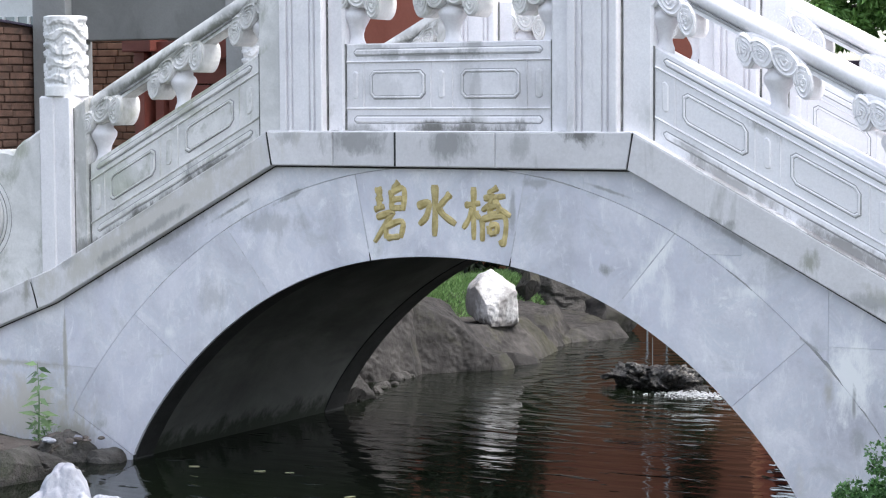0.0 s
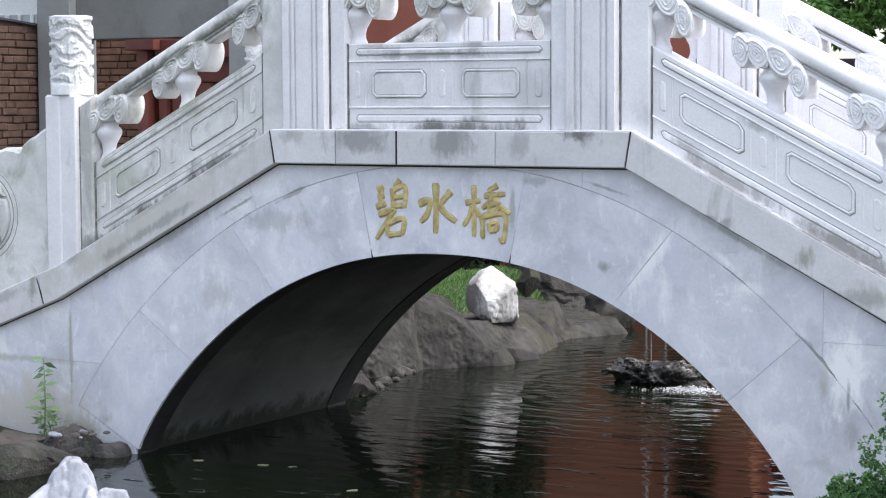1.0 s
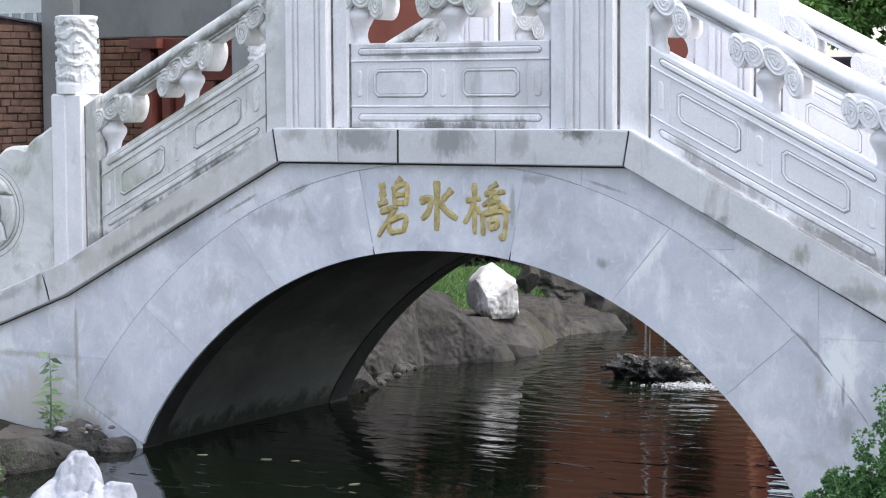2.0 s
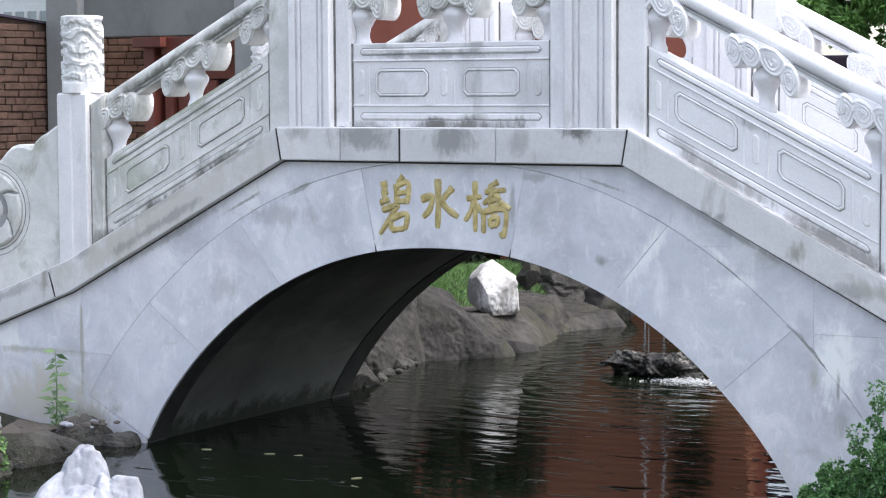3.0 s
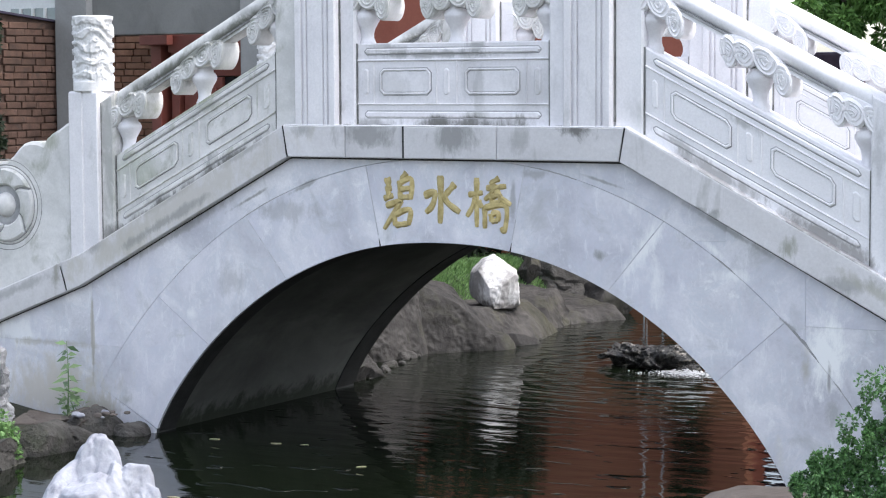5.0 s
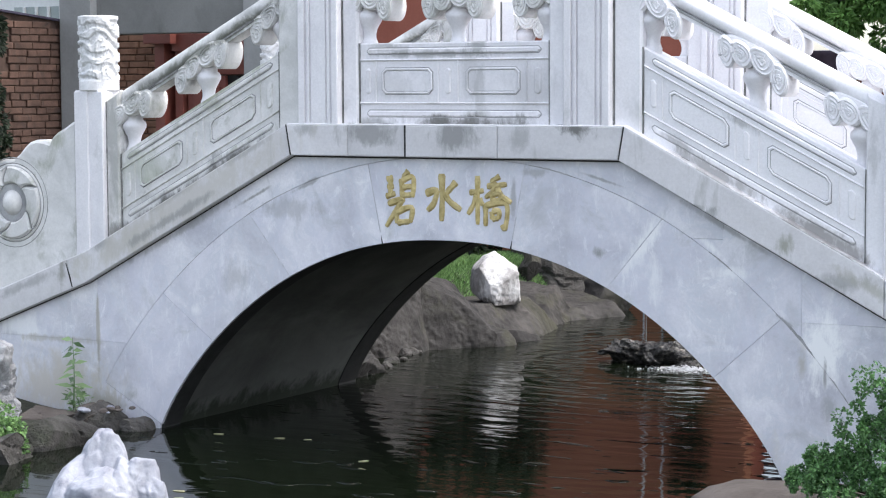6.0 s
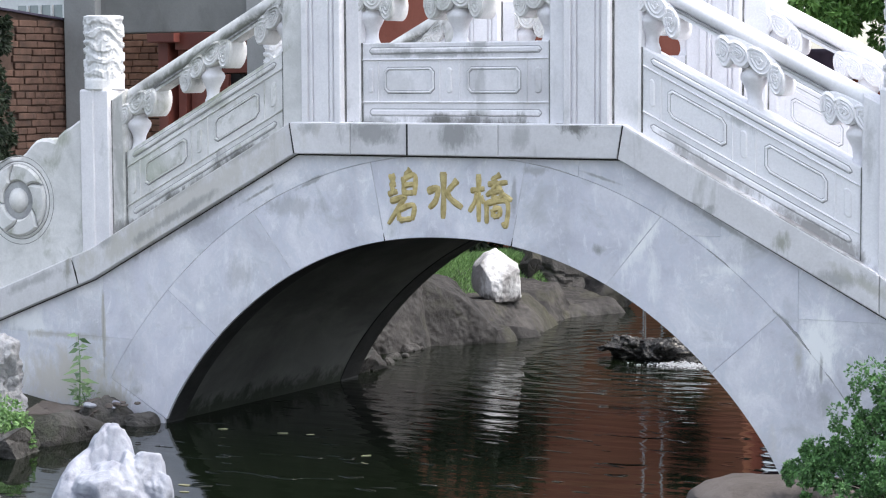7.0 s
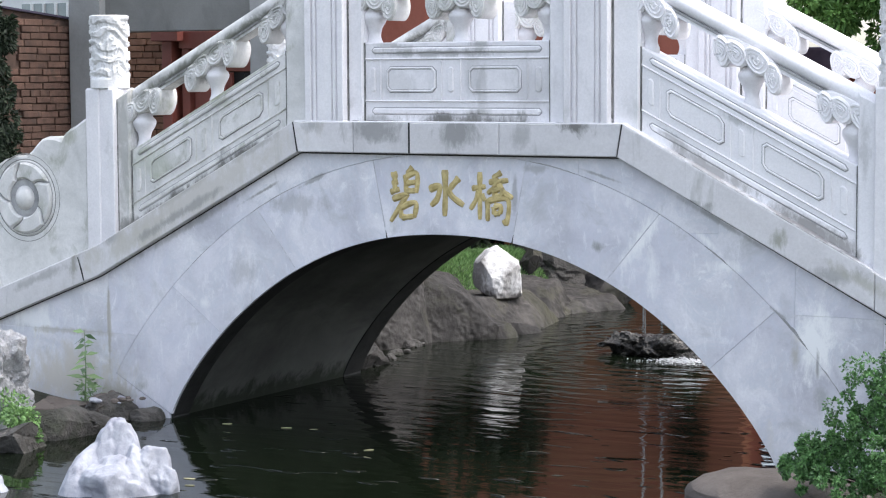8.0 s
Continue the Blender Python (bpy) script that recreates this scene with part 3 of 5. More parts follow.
def face_stone(xa, xb, za=None, zb=None, step=None):
    """A spandrel slab over the ring; zb bounds it above, only as far as step where that is given."""
    low = lambda x: max(za if za is not None else -0.6, ring_z(x) + 0.001 if -2.38 < x < 2.34 else -9)
    high = lambda x: min(zb if zb is not None and (step is None or x < step) else 9, coping_under(x) - 0.002)
    poly = columns(xa, xb, low, high, 0.008)
    if len(poly) > 5:
        part("spandrel_slab", slab(inset(poly, 0.0005), 0.0005, 0.12, 0.0005), MARBLE, bridge)


for cut in [(-2.315, -0.25, 0.466), (-2.315, -2.02, 0.20, 0.466), (-3.3, -2.315, 0.466), (-3.3, -2.315, -0.6, 0.466), (-4.3, -3.3),
            (0.2, 0.717, 0.71), (0.717, 1.475, 1.173), (1.22, 1.865, 0.71, 1.173, 1.475), (1.865, 2.30, 0.80), (1.865, 2.30, 0.2, 0.80), (2.30, 3.3, 0.2), (3.3, 4.3)]:
    face_stone(*cut)
# foot stones under the ring
for s in (-1, 1):
    a, b = by_angle(90 - s * 89.2, arch_z), by_angle(90 - s * 84.0, ring_z)
    foot = [(a[0] + s * 0.016, a[1] + 0.004), (a[0] + s * 0.016, -0.6), (s * 2.328, -0.6), (s * 2.328, 0.238), (b[0], b[1] - 0.003)]
    part("foot_stone", slab(foot, 0.001, 0.12, 0.001), MARBLE, bridge)


def broken_joint(xa, xb, wide, seed):
    """A strip of the ring's outer joint where the stone has broken away and dirt has settled."""
    n = 12
    up, down = [], []
    for i in range(n + 1):
        x = xa + (xb - xa) * i / n
        w = wide * math.sin(math.pi * i / n) ** 0.6
        up.append((x, ring_z(x) + w * (0.35 + 0.9 * abs(noise.noise(Vector((x * 19, seed, 0)))))))
        down.append((x, ring_z(x) - 0.0015 - 0.4 * w * abs(noise.noise(Vector((x * 23, seed, 4))))))
    part("broken_joint", slab(up + down[::-1], -0.0008, 0.02, 0.0004), GRIME_AND_SHADE, bridge, "chipped joint filled with grey dirt")


for cut in ((1.40, 1.52, 0.014, 1.0), (1.76, 1.93, 0.030, 2.0), (0.44, 0.70, 0.010, 3.0), (-1.30, -0.98, 0.012, 4.0), (2.0, 2.10, 0.012, 5.0), (-1.75, -1.55, 0.006, 6.0)):
    broken_joint(*cut)
whole = lambda x: arch_z(x, HALF + 0.04, CROWN + 0.03) if abs(x - MID) < HALF + 0.04 else -0.6
part("backing", slab(columns(-4.28, 4.28, whole, lambda x: coping_under(x) - 0.004), 0.045, 0.125, 0.0), JOINT, bridge, "dark mortar behind the facing slabs")
part("rear_face", slab(columns(-4.3, 4.3, lambda x: arch_z(x, HALF + 0.05, CROWN + 0.04) if abs(x - MID) < HALF + 0.05 else -0.6, lambda x: coping_under(x) - 0.002), WIDE, WIDE - 0.12, 0.004), MARBLE, bridge)

# black strip under the coping: its joint, with the overhang's shadow painted in
for xa, xb in ((-4.3, -0.965), (-0.965, 0.965), (0.965, 4.3)):
    part("bed_joint", slab(columns(xa, xb, lambda x: coping_under(x) - (0.005 if x < -0.96 else 0.009 + 0.012 * (1.537 - coping_under(x))), lambda x: coping_under(x) + 0.002), -0.003, 0.02, 0.0), NEAR_BLACK, bridge, "black line of mortar joint and painted shade under the coping")

# the barrel of the vault, a little wider than the facing's edge
bm = bmesh.new()
line = [(by_angle(179.7, arch_z)[0], -0.6)] + [by_angle(180 - a, arch_z) for a in np.linspace(0.3, 179.7, 60)] + [(by_angle(0.3, arch_z)[0], -0.6)]
outer = inset(line[::-1] + [(MID, -2.5)], -0.16)[:-1][::-1]
near = inset(line[::-1] + [(MID, -2.5)], -0.016)[:-1][::-1]
edge = inset(line[::-1] + [(MID, -2.5)], 0.003)[:-1][::-1]
band = inset(line[::-1] + [(MID, -2.5)], -0.06)[:-1][::-1]
poly = near + outer[::-1]
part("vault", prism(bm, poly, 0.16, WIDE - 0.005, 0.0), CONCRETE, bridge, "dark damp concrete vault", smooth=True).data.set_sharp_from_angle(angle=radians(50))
# near-black lining along the front edge of the soffit, then the rear
part("soffit_edge", slab(edge + band[::-1], 0.018, 0.17, 0.0), NEAR_BLACK, bridge, "near-black underside of the ring stones")
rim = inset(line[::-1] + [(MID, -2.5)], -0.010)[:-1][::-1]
part("soffit_edge", slab(rim + band[::-1], WIDE - 0.22, WIDE - 0.018, 0.0), NEAR_BLACK, bridge, "near-black underside of the ring stones")
part("deck", slab(columns(-4.3, 4.3, lambda x: coping_under(x) + 0.004, lambda x: coping_top(x) - 0.02), 0.20, WIDE - 0.2, 0.0), COPING, bridge)


def coping(xa, xb, y0, y1):
    """One coping stone; at the crown's bends its joint leans with the angle."""
    def edge(x, top):
        if abs(abs(x) - 0.965) < 1e-6:
            return math.copysign(0.98 if top else 0.95, x)
        if abs(abs(x) - 2.48) < 1e-6:
            return math.copysign(2.50 if top else 2.455, x)
        return x
    low = columns(edge(xa, 0), edge(xb, 0), coping_under, coping_top)
    high = columns(edge(xa, 1), edge(xb, 1), coping_under, coping_top)
    poly = low[: len(low) // 2] + high[len(high) // 2:]
    part("coping_stone", slab(inset(poly, 0.0012), y0, y1, 0.005), COPING, bridge, "weather-stained marble coping stone")


CUTS = [-4.3, -3.4, -2.48, -0.965, -0.593, -0.245, 0.289, 0.965, 2.27, 3.4, 4.3]
for (xa, za), (xb, zb), w in (((-0.245, 1.54), (-0.245, 1.70), 0.0045), ((0.952, 1.54), (0.978, 1.70), 0.0016), ((-0.952, 1.54), (-0.978, 1.70), 0.0025), ((-2.457, 0.77), (-2.50, 0.905), 0.0018)):
    part("open_joint", slab([(xa - w, za), (xa + w, za), (xb + w, zb), (xb - w, zb)], -0.0512, 0.0, 0.0002), NEAR_BLACK, bridge, "dark open joint between coping stones")
# pale strips paint the skylight on the coping's clean upper edge
for xa, xb in ((-0.97, 0.97), (0.972, 2.26)):
    part("worn_edge", slab(columns(xa, xb, lambda x: coping_top(x) - 0.004, lambda x: coping_top(x) + 0.0045), -0.0485, 0.02, 0.003), CLEAN, bridge, "pale strip that paints the lit, clean upper edge of the coping")
for xa, xb in zip(CUTS, CUTS[1:]):
    coping(xa, xb, -0.05, 0.205)
    coping(xa, xb, WIDE + 0.05, WIDE - 0.205)

# ---- the three gilt characters, brush strokes cut into the crown slab ----


def stroke(bm, pts, wide, order):
    """A brush stroke: a rounded band that swells at its ends, slightly proud with a chamfer."""
    pts = [Vector((x, 0, z)) for x, z in pts]
    line = []
    for i in range(len(pts) - 1):
        for k in range(6):
            t = k / 6
            p0, p1, p2, p3 = pts[max(i - 1, 0)], pts[i], pts[i + 1], pts[min(i + 2, len(pts) - 1)]
            line.append(0.5 * (2 * p1 + (p2 - p0) * t + (2 * p0 - 5 * p1 + 4 * p2 - p3) * t * t + (3 * p1 - p0 - 3 * p2 + p3) * t ** 3))
    line.append(pts[-1])
    n = len(line)
    left, right = [], []
    for i, p in enumerate(line):
        d = (line[min(i + 1, n - 1)] - line[max(i - 1, 0)]).normalized()
        s = Vector((-d.z, 0, d.x))
        u = i / (n - 1)
        w = wide * (0.52 + 0.10 * math.cos(2 * math.pi * u)) * (1.0 if u < 0.7 else 1.0 - 0.45 * (u - 0.7) / 0.3) * (0.75 + 0.25 * ease(u / 0.08))
        left.append(p + s * w)
        right.append(p - s * w)
    top = -0.0055 - 0.0004 * order
    rows = [[bm.verts.new((q.x, 0.001, q.z)) for q in left], [bm.verts.new((a.x * 0.72 + b.x * 0.28, top, a.z * 0.72 + b.z * 0.28)) for a, b in zip(left, right)],
            [bm.verts.new((b.x * 0.72 + a.x * 0.28, top, b.z * 0.72 + a.z * 0.28)) for a, b in zip(left, right)], [bm.verts.new((q.x, 0.001, q.z)) for q in right]]
    for a, b in zip(rows, rows[1:]):
        for i in range(n - 1):
            bm.faces.new((a[i], a[i + 1], b[i + 1], b[i]))
    bm.faces.new([r[0] for r in rows])
    bm.faces.new([r[-1] for r in rows][::-1])


# each stroke: points in hundredths of the character's box, from its lower left corner
JADE = [[(6, 88), (22, 92)], [(8, 74), (24, 77)], [(4, 58), (28, 64)], [(15, 90), (15, 60)],
        [(62, 104), (48, 92)], [(44, 90), (45, 58)], [(46, 88), (74, 92), (72, 58)], [(48, 75), (70, 77)], [(47, 61), (70, 62)],
        [(10, 46), (46, 54), (40, 46), (4, 6)], [(30, 32), (32, 12)], [(32, 32), (70, 40), (66, 14)], [(34, 13), (64, 16)]]
WATERS = [[(46, 97), (47, 50), (45, 6)], [(6, 58), (32, 64), (26, 40), (10, 26)], [(82, 82), (58, 60)], [(52, 60), (66, 44), (94, 28)]]
SPAN = [[(4, 64), (36, 68)], [(22, 94), (22, 8)], [(20, 60), (12, 42), (0, 26)], [(26, 54), (34, 42)],
        [(72, 94), (52, 84)], [(44, 76), (88, 80)], [(64, 84), (54, 66), (40, 56)], [(66, 74), (76, 60), (98, 48)],
        [(54, 62), (56, 50)], [(56, 62), (74, 64), (72, 50)], [(57, 51), (72, 52)],
        [(40, 44), (40, 6)], [(40, 42), (86, 46), (84, 4), (76, 8)], [(54, 32), (55, 18)], [(56, 32), (70, 33), (69, 19)], [(56, 19), (69, 20)]]
for strokes, x0, z0, wide, tall, brush in ((JADE, -0.398, 1.160, 0.232, 0.295, 0.035), (WATERS, -0.165, 1.198, 0.234, 0.265, 0.040), (SPAN, 0.095, 1.180, 0.254, 0.285, 0.033)):
    character = None
    for order, s in enumerate(strokes):
        bm = bmesh.new()
        stroke(bm, [(x0 + wide * x / 100, z0 + tall * z / 100) for x, z in s], brush, order)
        if character is None:
            character = part("character", bm, GILT, bridge, "gold-painted brush-written character")
        else:
            part("stroke", bm, GILT, character)

# ---- balustrades ----
BASE, SOLID, RAIL = 1.70, 2.12, 2.485
PANEL_SLOPE = 0.512


def sloped(x, z):
    return x, z - PANEL_SLOPE * (abs(x) - 1.05) - 0.036


def chamfered(u0, u1, v0, v1, c):
    return [(u0 + c, v0), (u1 - c, v0), (u1, v0 + c), (u1, v1 - c), (u1 - c, v1), (u0 + c, v1), (u0, v1 - c), (u0, v0 + c)]


def rect(u0, u1, v0, v1):
    return [(u0, v0), (u1, v0), (u1, v1), (u0, v1)]


def swept(profile, xa, xb, warp, n=2):
    """A bar with a (y, z) profile from xa to xb, following the slope."""
    bm = bmesh.new()
    rings = []
    for i in range(n):
        x = xa + (xb - xa) * i / (n - 1)
        rings.append([bm.verts.new((x, y, warp(x, z)[1])) for y, z in profile])
    k = len(profile)
    for a, b in zip(rings, rings[1:]):
        for i in range(k):
            bm.faces.new((a[i], b[i], b[(i + 1) % k], a[(i + 1) % k]))
    bm.faces.new(rings[0])
    bm.faces.new(rings[-1][::-1])
    return bm


URN = [(0.044, -0.05), (0.045, 0.004), (0.040, 0.014), (0.035, 0.030), (0.035, 0.050), (0.041, 0.076), (0.056, 0.103), (0.067, 0.124), (0.069, 0.140), (0.062, 0.156), (0.050, 0.166), (0.050, 0.215)]


def cloud_scroll(u, warp):
    """Three curled lobes carved as one block under the handrail."""
    bm = bmesh.new()
    v = SOLID
    for du, dv, ru, rv, front in ((0.050, 0.232, 0.070, 0.062, 0.004), (-0.055, 0.216, 0.058, 0.060, 0.001), (-0.132, 0.190, 0.045, 0.076, 0.006), (0.132, 0.190, 0.045, 0.076, 0.006), (0.0, 0.245, 0.15, 0.052, 0.018)):
        lobes = 22 if front < 0.015 else 16
        ring = [(u + du + ru * math.cos(2 * math.pi * i / lobes), v + dv + rv * math.sin(2 * math.pi * i / lobes)) for i in range(lobes)]
        prism(bm, ring, front, 0.165 - front, 0.010, warp)
        if front > 0.015:
            continue
        side = -1 if du < 0 else 1
        for k0, k1, turns in ((0.84, 0.80, 0.92), (0.58, 0.50, 0.9), (0.32, 0.10, 1.3)):
            pts = []
            for i in range(25):
                a = i / 24 * 2 * math.pi * turns + 1.2
                r = k0 + (k1 - k0) * i / 24 + 0.05 * math.sin(3 * a)
                x, z = warp(u + du + ru * r * math.cos(a) * side, v + dv + rv * r * math.sin(a))
                pts.append((x, front + 0.001, z))
            tube(bm, pts, 0.0072, 5)
    return bm


def framed(outline, wide, y0, y1, warp):
    """A thin raised frame along an outline."""
    outline = fine(outline)
    bm = bmesh.new()
    area = sum(outline[i][0] * outline[(i + 1) % len(outline)][1] - outline[(i + 1) % len(outline)][0] * outline[i][1] for i in range(len(outline)))
    if area < 0:
        outline = outline[::-1]
    n = len(outline)
    rings = []
    for d, y in ((0, y1), (0, y0 + 0.002), (wide * 0.35, y0), (wide * 0.65, y0), (wide, y0 + 0.002), (wide, y1)):
        rings.append([bm.verts.new((warp(x, z)[0], y, warp(x, z)[1])) for x, z in inset(outline, d)])
    for a, c in zip(rings, rings[1:]):
        for i in range(n):
            bm.faces.new((a[i], a[(i + 1) % n], c[(i + 1) % n], c[i]))
    return bm


def shade_line(bay, outline, warp):
    # dark plate a little wider than the carving paints its groove's shade
    part("groove_dirt", slab(fine(inset(outline, -0.0055)), 0.0108, 0.02, 0.0005, warp), GRIME_AND_SHADE, bay, "thin dark line that paints the shade of the carved groove")


def balustrade(label, xa, xb, shift, material, warp, group, curls):
    """One bay between posts: solid carved panel, end stiles, urns with cloud scrolls and the handrail. xa nearer the crown."""
    bay = thing("balustrade", label, "balustrade", group)
    s = 1 if xb > xa else -1
    lo, hi = min(xa, xb), max(xa, xb)
    stile = 0.1
    a, b = lo + stile, hi - stile
    part("panel", slab(rect(a, b, BASE - 0.03, SOLID), 0.012, 0.148, 0.006, warp), material, bay)
    w = b - a
    for v0, v1 in ((2.064, 2.092), (1.744, 1.774)):
        shade_line(bay, chamfered(a + 0.045 * w, b - 0.045 * w, v0, v1, 0.012), warp)
        part("carved_bar", slab(fine(chamfered(a + 0.045 * w, b - 0.045 * w, v0, v1, 0.012)), 0.003, 0.03, 0.006, warp), material, bay)
    for v in (2.033, 1.812):
        part("carved_line", slab(rect(a + 0.004, b - 0.004, v - 0.005, v + 0.005), 0.004, 0.03, 0.004, warp), material, bay)
    for f0, f1 in ((0.035, 0.062), (0.462, 0.492), (0.925, 0.958)):
        part("carved_tablet", slab(chamfered(a + f0 * w, a + f1 * w, 1.858, 1.990, 0.011), 0.005, 0.03, 0.005, warp), material, bay)
    for f0, f1 in ((0.125, 0.395), (0.575, 0.85)):
        part("carved_tablet", slab(fine(inset(chamfered(a + f0 * w, a + f1 * w, 1.860, 1.990, 0.022), 0.012)), 0.0085, 0.03, 0.003, warp), material, bay)
        part("tablet_frame", framed(chamfered(a + f0 * w, a + f1 * w, 1.860, 1.990, 0.022), 0.010, 0.003, 0.02, warp), material, bay)
        shade_line(bay, chamfered(a + f0 * w, a + f1 * w, 1.860, 1.990, 0.022), warp)
    for f in (0.09, 0.425, 0.53, 0.885):
        part("carved_line", slab(rect(a + f * w - 0.003, a + f * w + 0.003, 1.816, 2.029), 0.006, 0.03, 0.003, warp), material, bay)
    grow = 0.0 if warp is level else 0.052  # the upper stile reaches the crown post
    for p, q in ((lo - grow * (s > 0), a), (b, hi + grow * (s < 0))):
        part("stile", slab(rect(p + 0.001, q - 0.001, BASE - 0.06, RAIL - 0.02), -0.004, 0.164, 0.012, warp), material, bay)
    for x in (a, b):
        part("mortar_joint", slab(rect(x - 0.0022, x + 0.0022, BASE - 0.01, SOLID), 0.0045, 0.02, 0.0, warp), DARK_GRIME_AND_SHADE, bay, "dark joint between panel and stile")
    for x in (lo - grow if s > 0 else lo + 0.0115 * (grow > 0), hi if s > 0 else hi + grow):
        part("mortar_joint", slab(rect(x - 0.0045, x + 0.0045, BASE - 0.01, RAIL - 0.03), -0.0065, 0.02, 0.0, warp), DARK_GRIME_AND_SHADE, bay, "dark joint between stile and post")
    foot = columns(lo + 0.004, hi - 0.004, lambda x: coping_top(x) - 0.004, lambda x: coping_top(x) + 0.002 + (0.006 if material is CLEAN else 0.016) * abs(noise.noise(Vector((x * 9, 0, 2)))))
    part("bed_joint", slab(foot, -0.0075, 0.03, 0.0), DARK_GRIME_AND_SHADE, bay, "uneven dark line of dirt along the foot")
    for u in (a + 0.02, (a + b) / 2, b - 0.03):
        x, z = warp(u + shift, SOLID)
        part("urn", lathe(URN, 24, (x, 0.08, z)), CARVED, bay, smooth=True)
        part("cloud_scroll", cloud_scroll(u + shift, warp), curls, bay)
    c, r = RAIL - 0.056, 0.060
    prof = [(0.08 + r * 1.02 * math.cos(t), c + r * 0.88 * math.sin(t)) for t in np.linspace(-0.62, math.pi + 0.62, 15)] + [(0.050, c - 0.042), (0.050, c - 0.050), (0.026, c - 0.053), (0.024, c - 0.074), (0.136, c - 0.074), (0.134, c - 0.053), (0.110, c - 0.050), (0.110, c - 0.042)]
    rail = part("handrail", swept(prof, lo + 0.02, hi - 0.02, warp), material, bay, smooth=True)
    rail.data.set_sharp_from_angle(angle=radians(40))
    # dark strip stands in for the shade below the round of the rail
    dirt = [(0.0195, c - 0.055), (0.0195, c - 0.043), (0.06, c - 0.043), (0.06, c - 0.055)]
    part("groove_dirt", swept(dirt, lo + 0.02, hi - 0.02, warp), GRIME_AND_SHADE if material is CLEAN else DARK_GRIME_AND_SHADE, rail, "dark strip that paints the shade of the groove under the handrail")
    return bay


def fine(poly, step=0.05):
    """The same outline with long edges divided."""
    out = []
    for p, q in zip(poly, poly[1:] + poly[:1]):
        n = max(1, int(math.hypot(q[0] - p[0], q[1] - p[1]) / step))
        out += [(p[0] + (q[0] - p[0]) * i / n, p[1] + (q[1] - p[1]) * i / n) for i in range(n)]
    return out


level = lambda x, z: (x, z)
G = "marble balustrade bays of the bridge"
bays = [balustrade("carved white marble balustrade bay, level at the crown", -0.652, 0.652, 0.0, CARVED, level, G, WEATHERED),
        balustrade("lichen-stained sloping carved marble balustrade bay with urns", -0.955, -2.235, 0.022, WEATHERED, sloped, G, WEATHERED),
        balustrade("clean white sloping carved marble balustrade bay with urns", 0.955, 2.262, 0.0, CLEAN, sloped, G, CLEAN)]
for bay in bays:
    copy_thing(bay, pose(-0.06, WIDE - 0.21, -0.06))


def carved_capital(r, tall):
    """A drum carved all round with clouds and coils."""
    bm = bmesh.new()
    steps, rows = 128, 84
    rings = []
    for j in range(rows + 1):
        z = tall * j / rows
        ring = []
        for i in range(steps):
            a = 2 * math.pi * i / steps
            p = Vector((math.cos(a), math.sin(a), z * 6.5))
            w = noise.noise(p * 1.3 + Vector((3, 7, 1)))
            coil = math.sin(z * 84 + 3.2 * math.sin(a * 1.0 + 1.0) + 1.2 * math.sin(a * 3) + 5.0 * w)
            curl = abs(noise.noise(p * 3.6 + Vector((0, 0, 5 * w))))
            band = ease((z - 0.05) / 0.02) * ease((tall - 0.02 - z) / 0.015)
            d = 0.011 * ease((coil + 0.15) / 0.22) + 0.007 * ease((0.14 - curl) / 0.06) - 0.014
            rr = r + d * band
            if j == rows:
                rr -= 0.016
            ring.append(bm.verts.new((rr * math.cos(a), rr * math.sin(a), z if j < rows else tall - 0.001)))
        rings.append(ring)
    for a, b in zip(rings, rings[1:]):
        for i in range(steps):
            bm.faces.new((a[i], a[(i + 1) % steps], b[(i + 1) % steps], b[i]))
    bm.faces.new(rings[-1])
    bm.faces.new(rings[0][::-1])
    return bm


def post(wide, tall, label, face):
    """A square post with fluted fillets on its faces and a carved drum on top; its foot at the origin."""
    ob = thing("balustrade_post", label, "post", "marble posts of the bridge")
    h = wide / 2
    outline = []
    for k in range(4):
        for u, d in face:
            x, y = u * h, -(h - d)
            for _ in range(k):
                x, y = -y, x
            outline.append((x, y))
    bm = bmesh.new()
    lows = [bm.verts.new((x, y, -0.07)) for x, y in outline]
    highs = [bm.verts.new((x, y, tall - 0.012)) for x, y in outline]
    tops = [bm.verts.new((x * 0.93, y * 0.93, tall)) for x, y in outline]
    n = len(outline)
    for a, b in ((lows, highs), (highs, tops)):
        for i in range(n):
            bm.faces.new((a[i], a[(i + 1) % n], b[(i + 1) % n], b[i]))
    bm.faces.new(tops)
    part("shaft", bm, CARVED, ob)
    cap = carved_capital(wide * 0.55, 0.42)
    bmesh.ops.translate(cap, verts=cap.verts, vec=(0, 0, tall - 0.002))
    part("capital", cap, CAPITAL, ob, "drum carved with clouds and coils", smooth=True)
    return ob


FLUTED = ((-0.95, 0), (-0.68, 0), (-0.66, 0.016), (-0.58, 0.016), (-0.55, 0.003), (-0.44, 0.003), (-0.42, 0.015), (-0.36, 0.015), (-0.34, 0.004), (0.36, 0.004), (0.38, 0.015), (0.44, 0.015), (0.46, 0.003), (0.57, 0.003), (0.60, 0.016), (0.68, 0.016), (0.70, 0), (0.95, 0))
PLAIN = ((-0.95, 0), (-0.10, 0), (-0.05, 0.010), (0.62, 0.010), (0.66, 0), (0.95, 0))
tall_post = post(0.25, 0.90, "tall white marble post with fluted faces at the crown", FLUTED)
end_post = post(0.205, 0.905, "white marble end post with a carved drum capital", PLAIN)
for k, x in enumerate((-0.777, 0.777)):
    front = tall_post if k == 0 else copy_thing(tall_post, Matrix())
    front.matrix_world = pose(x, 0.078, 1.702)
    copy_thing(tall_post, pose(x - 0.06, WIDE - 0.128, 1.69))
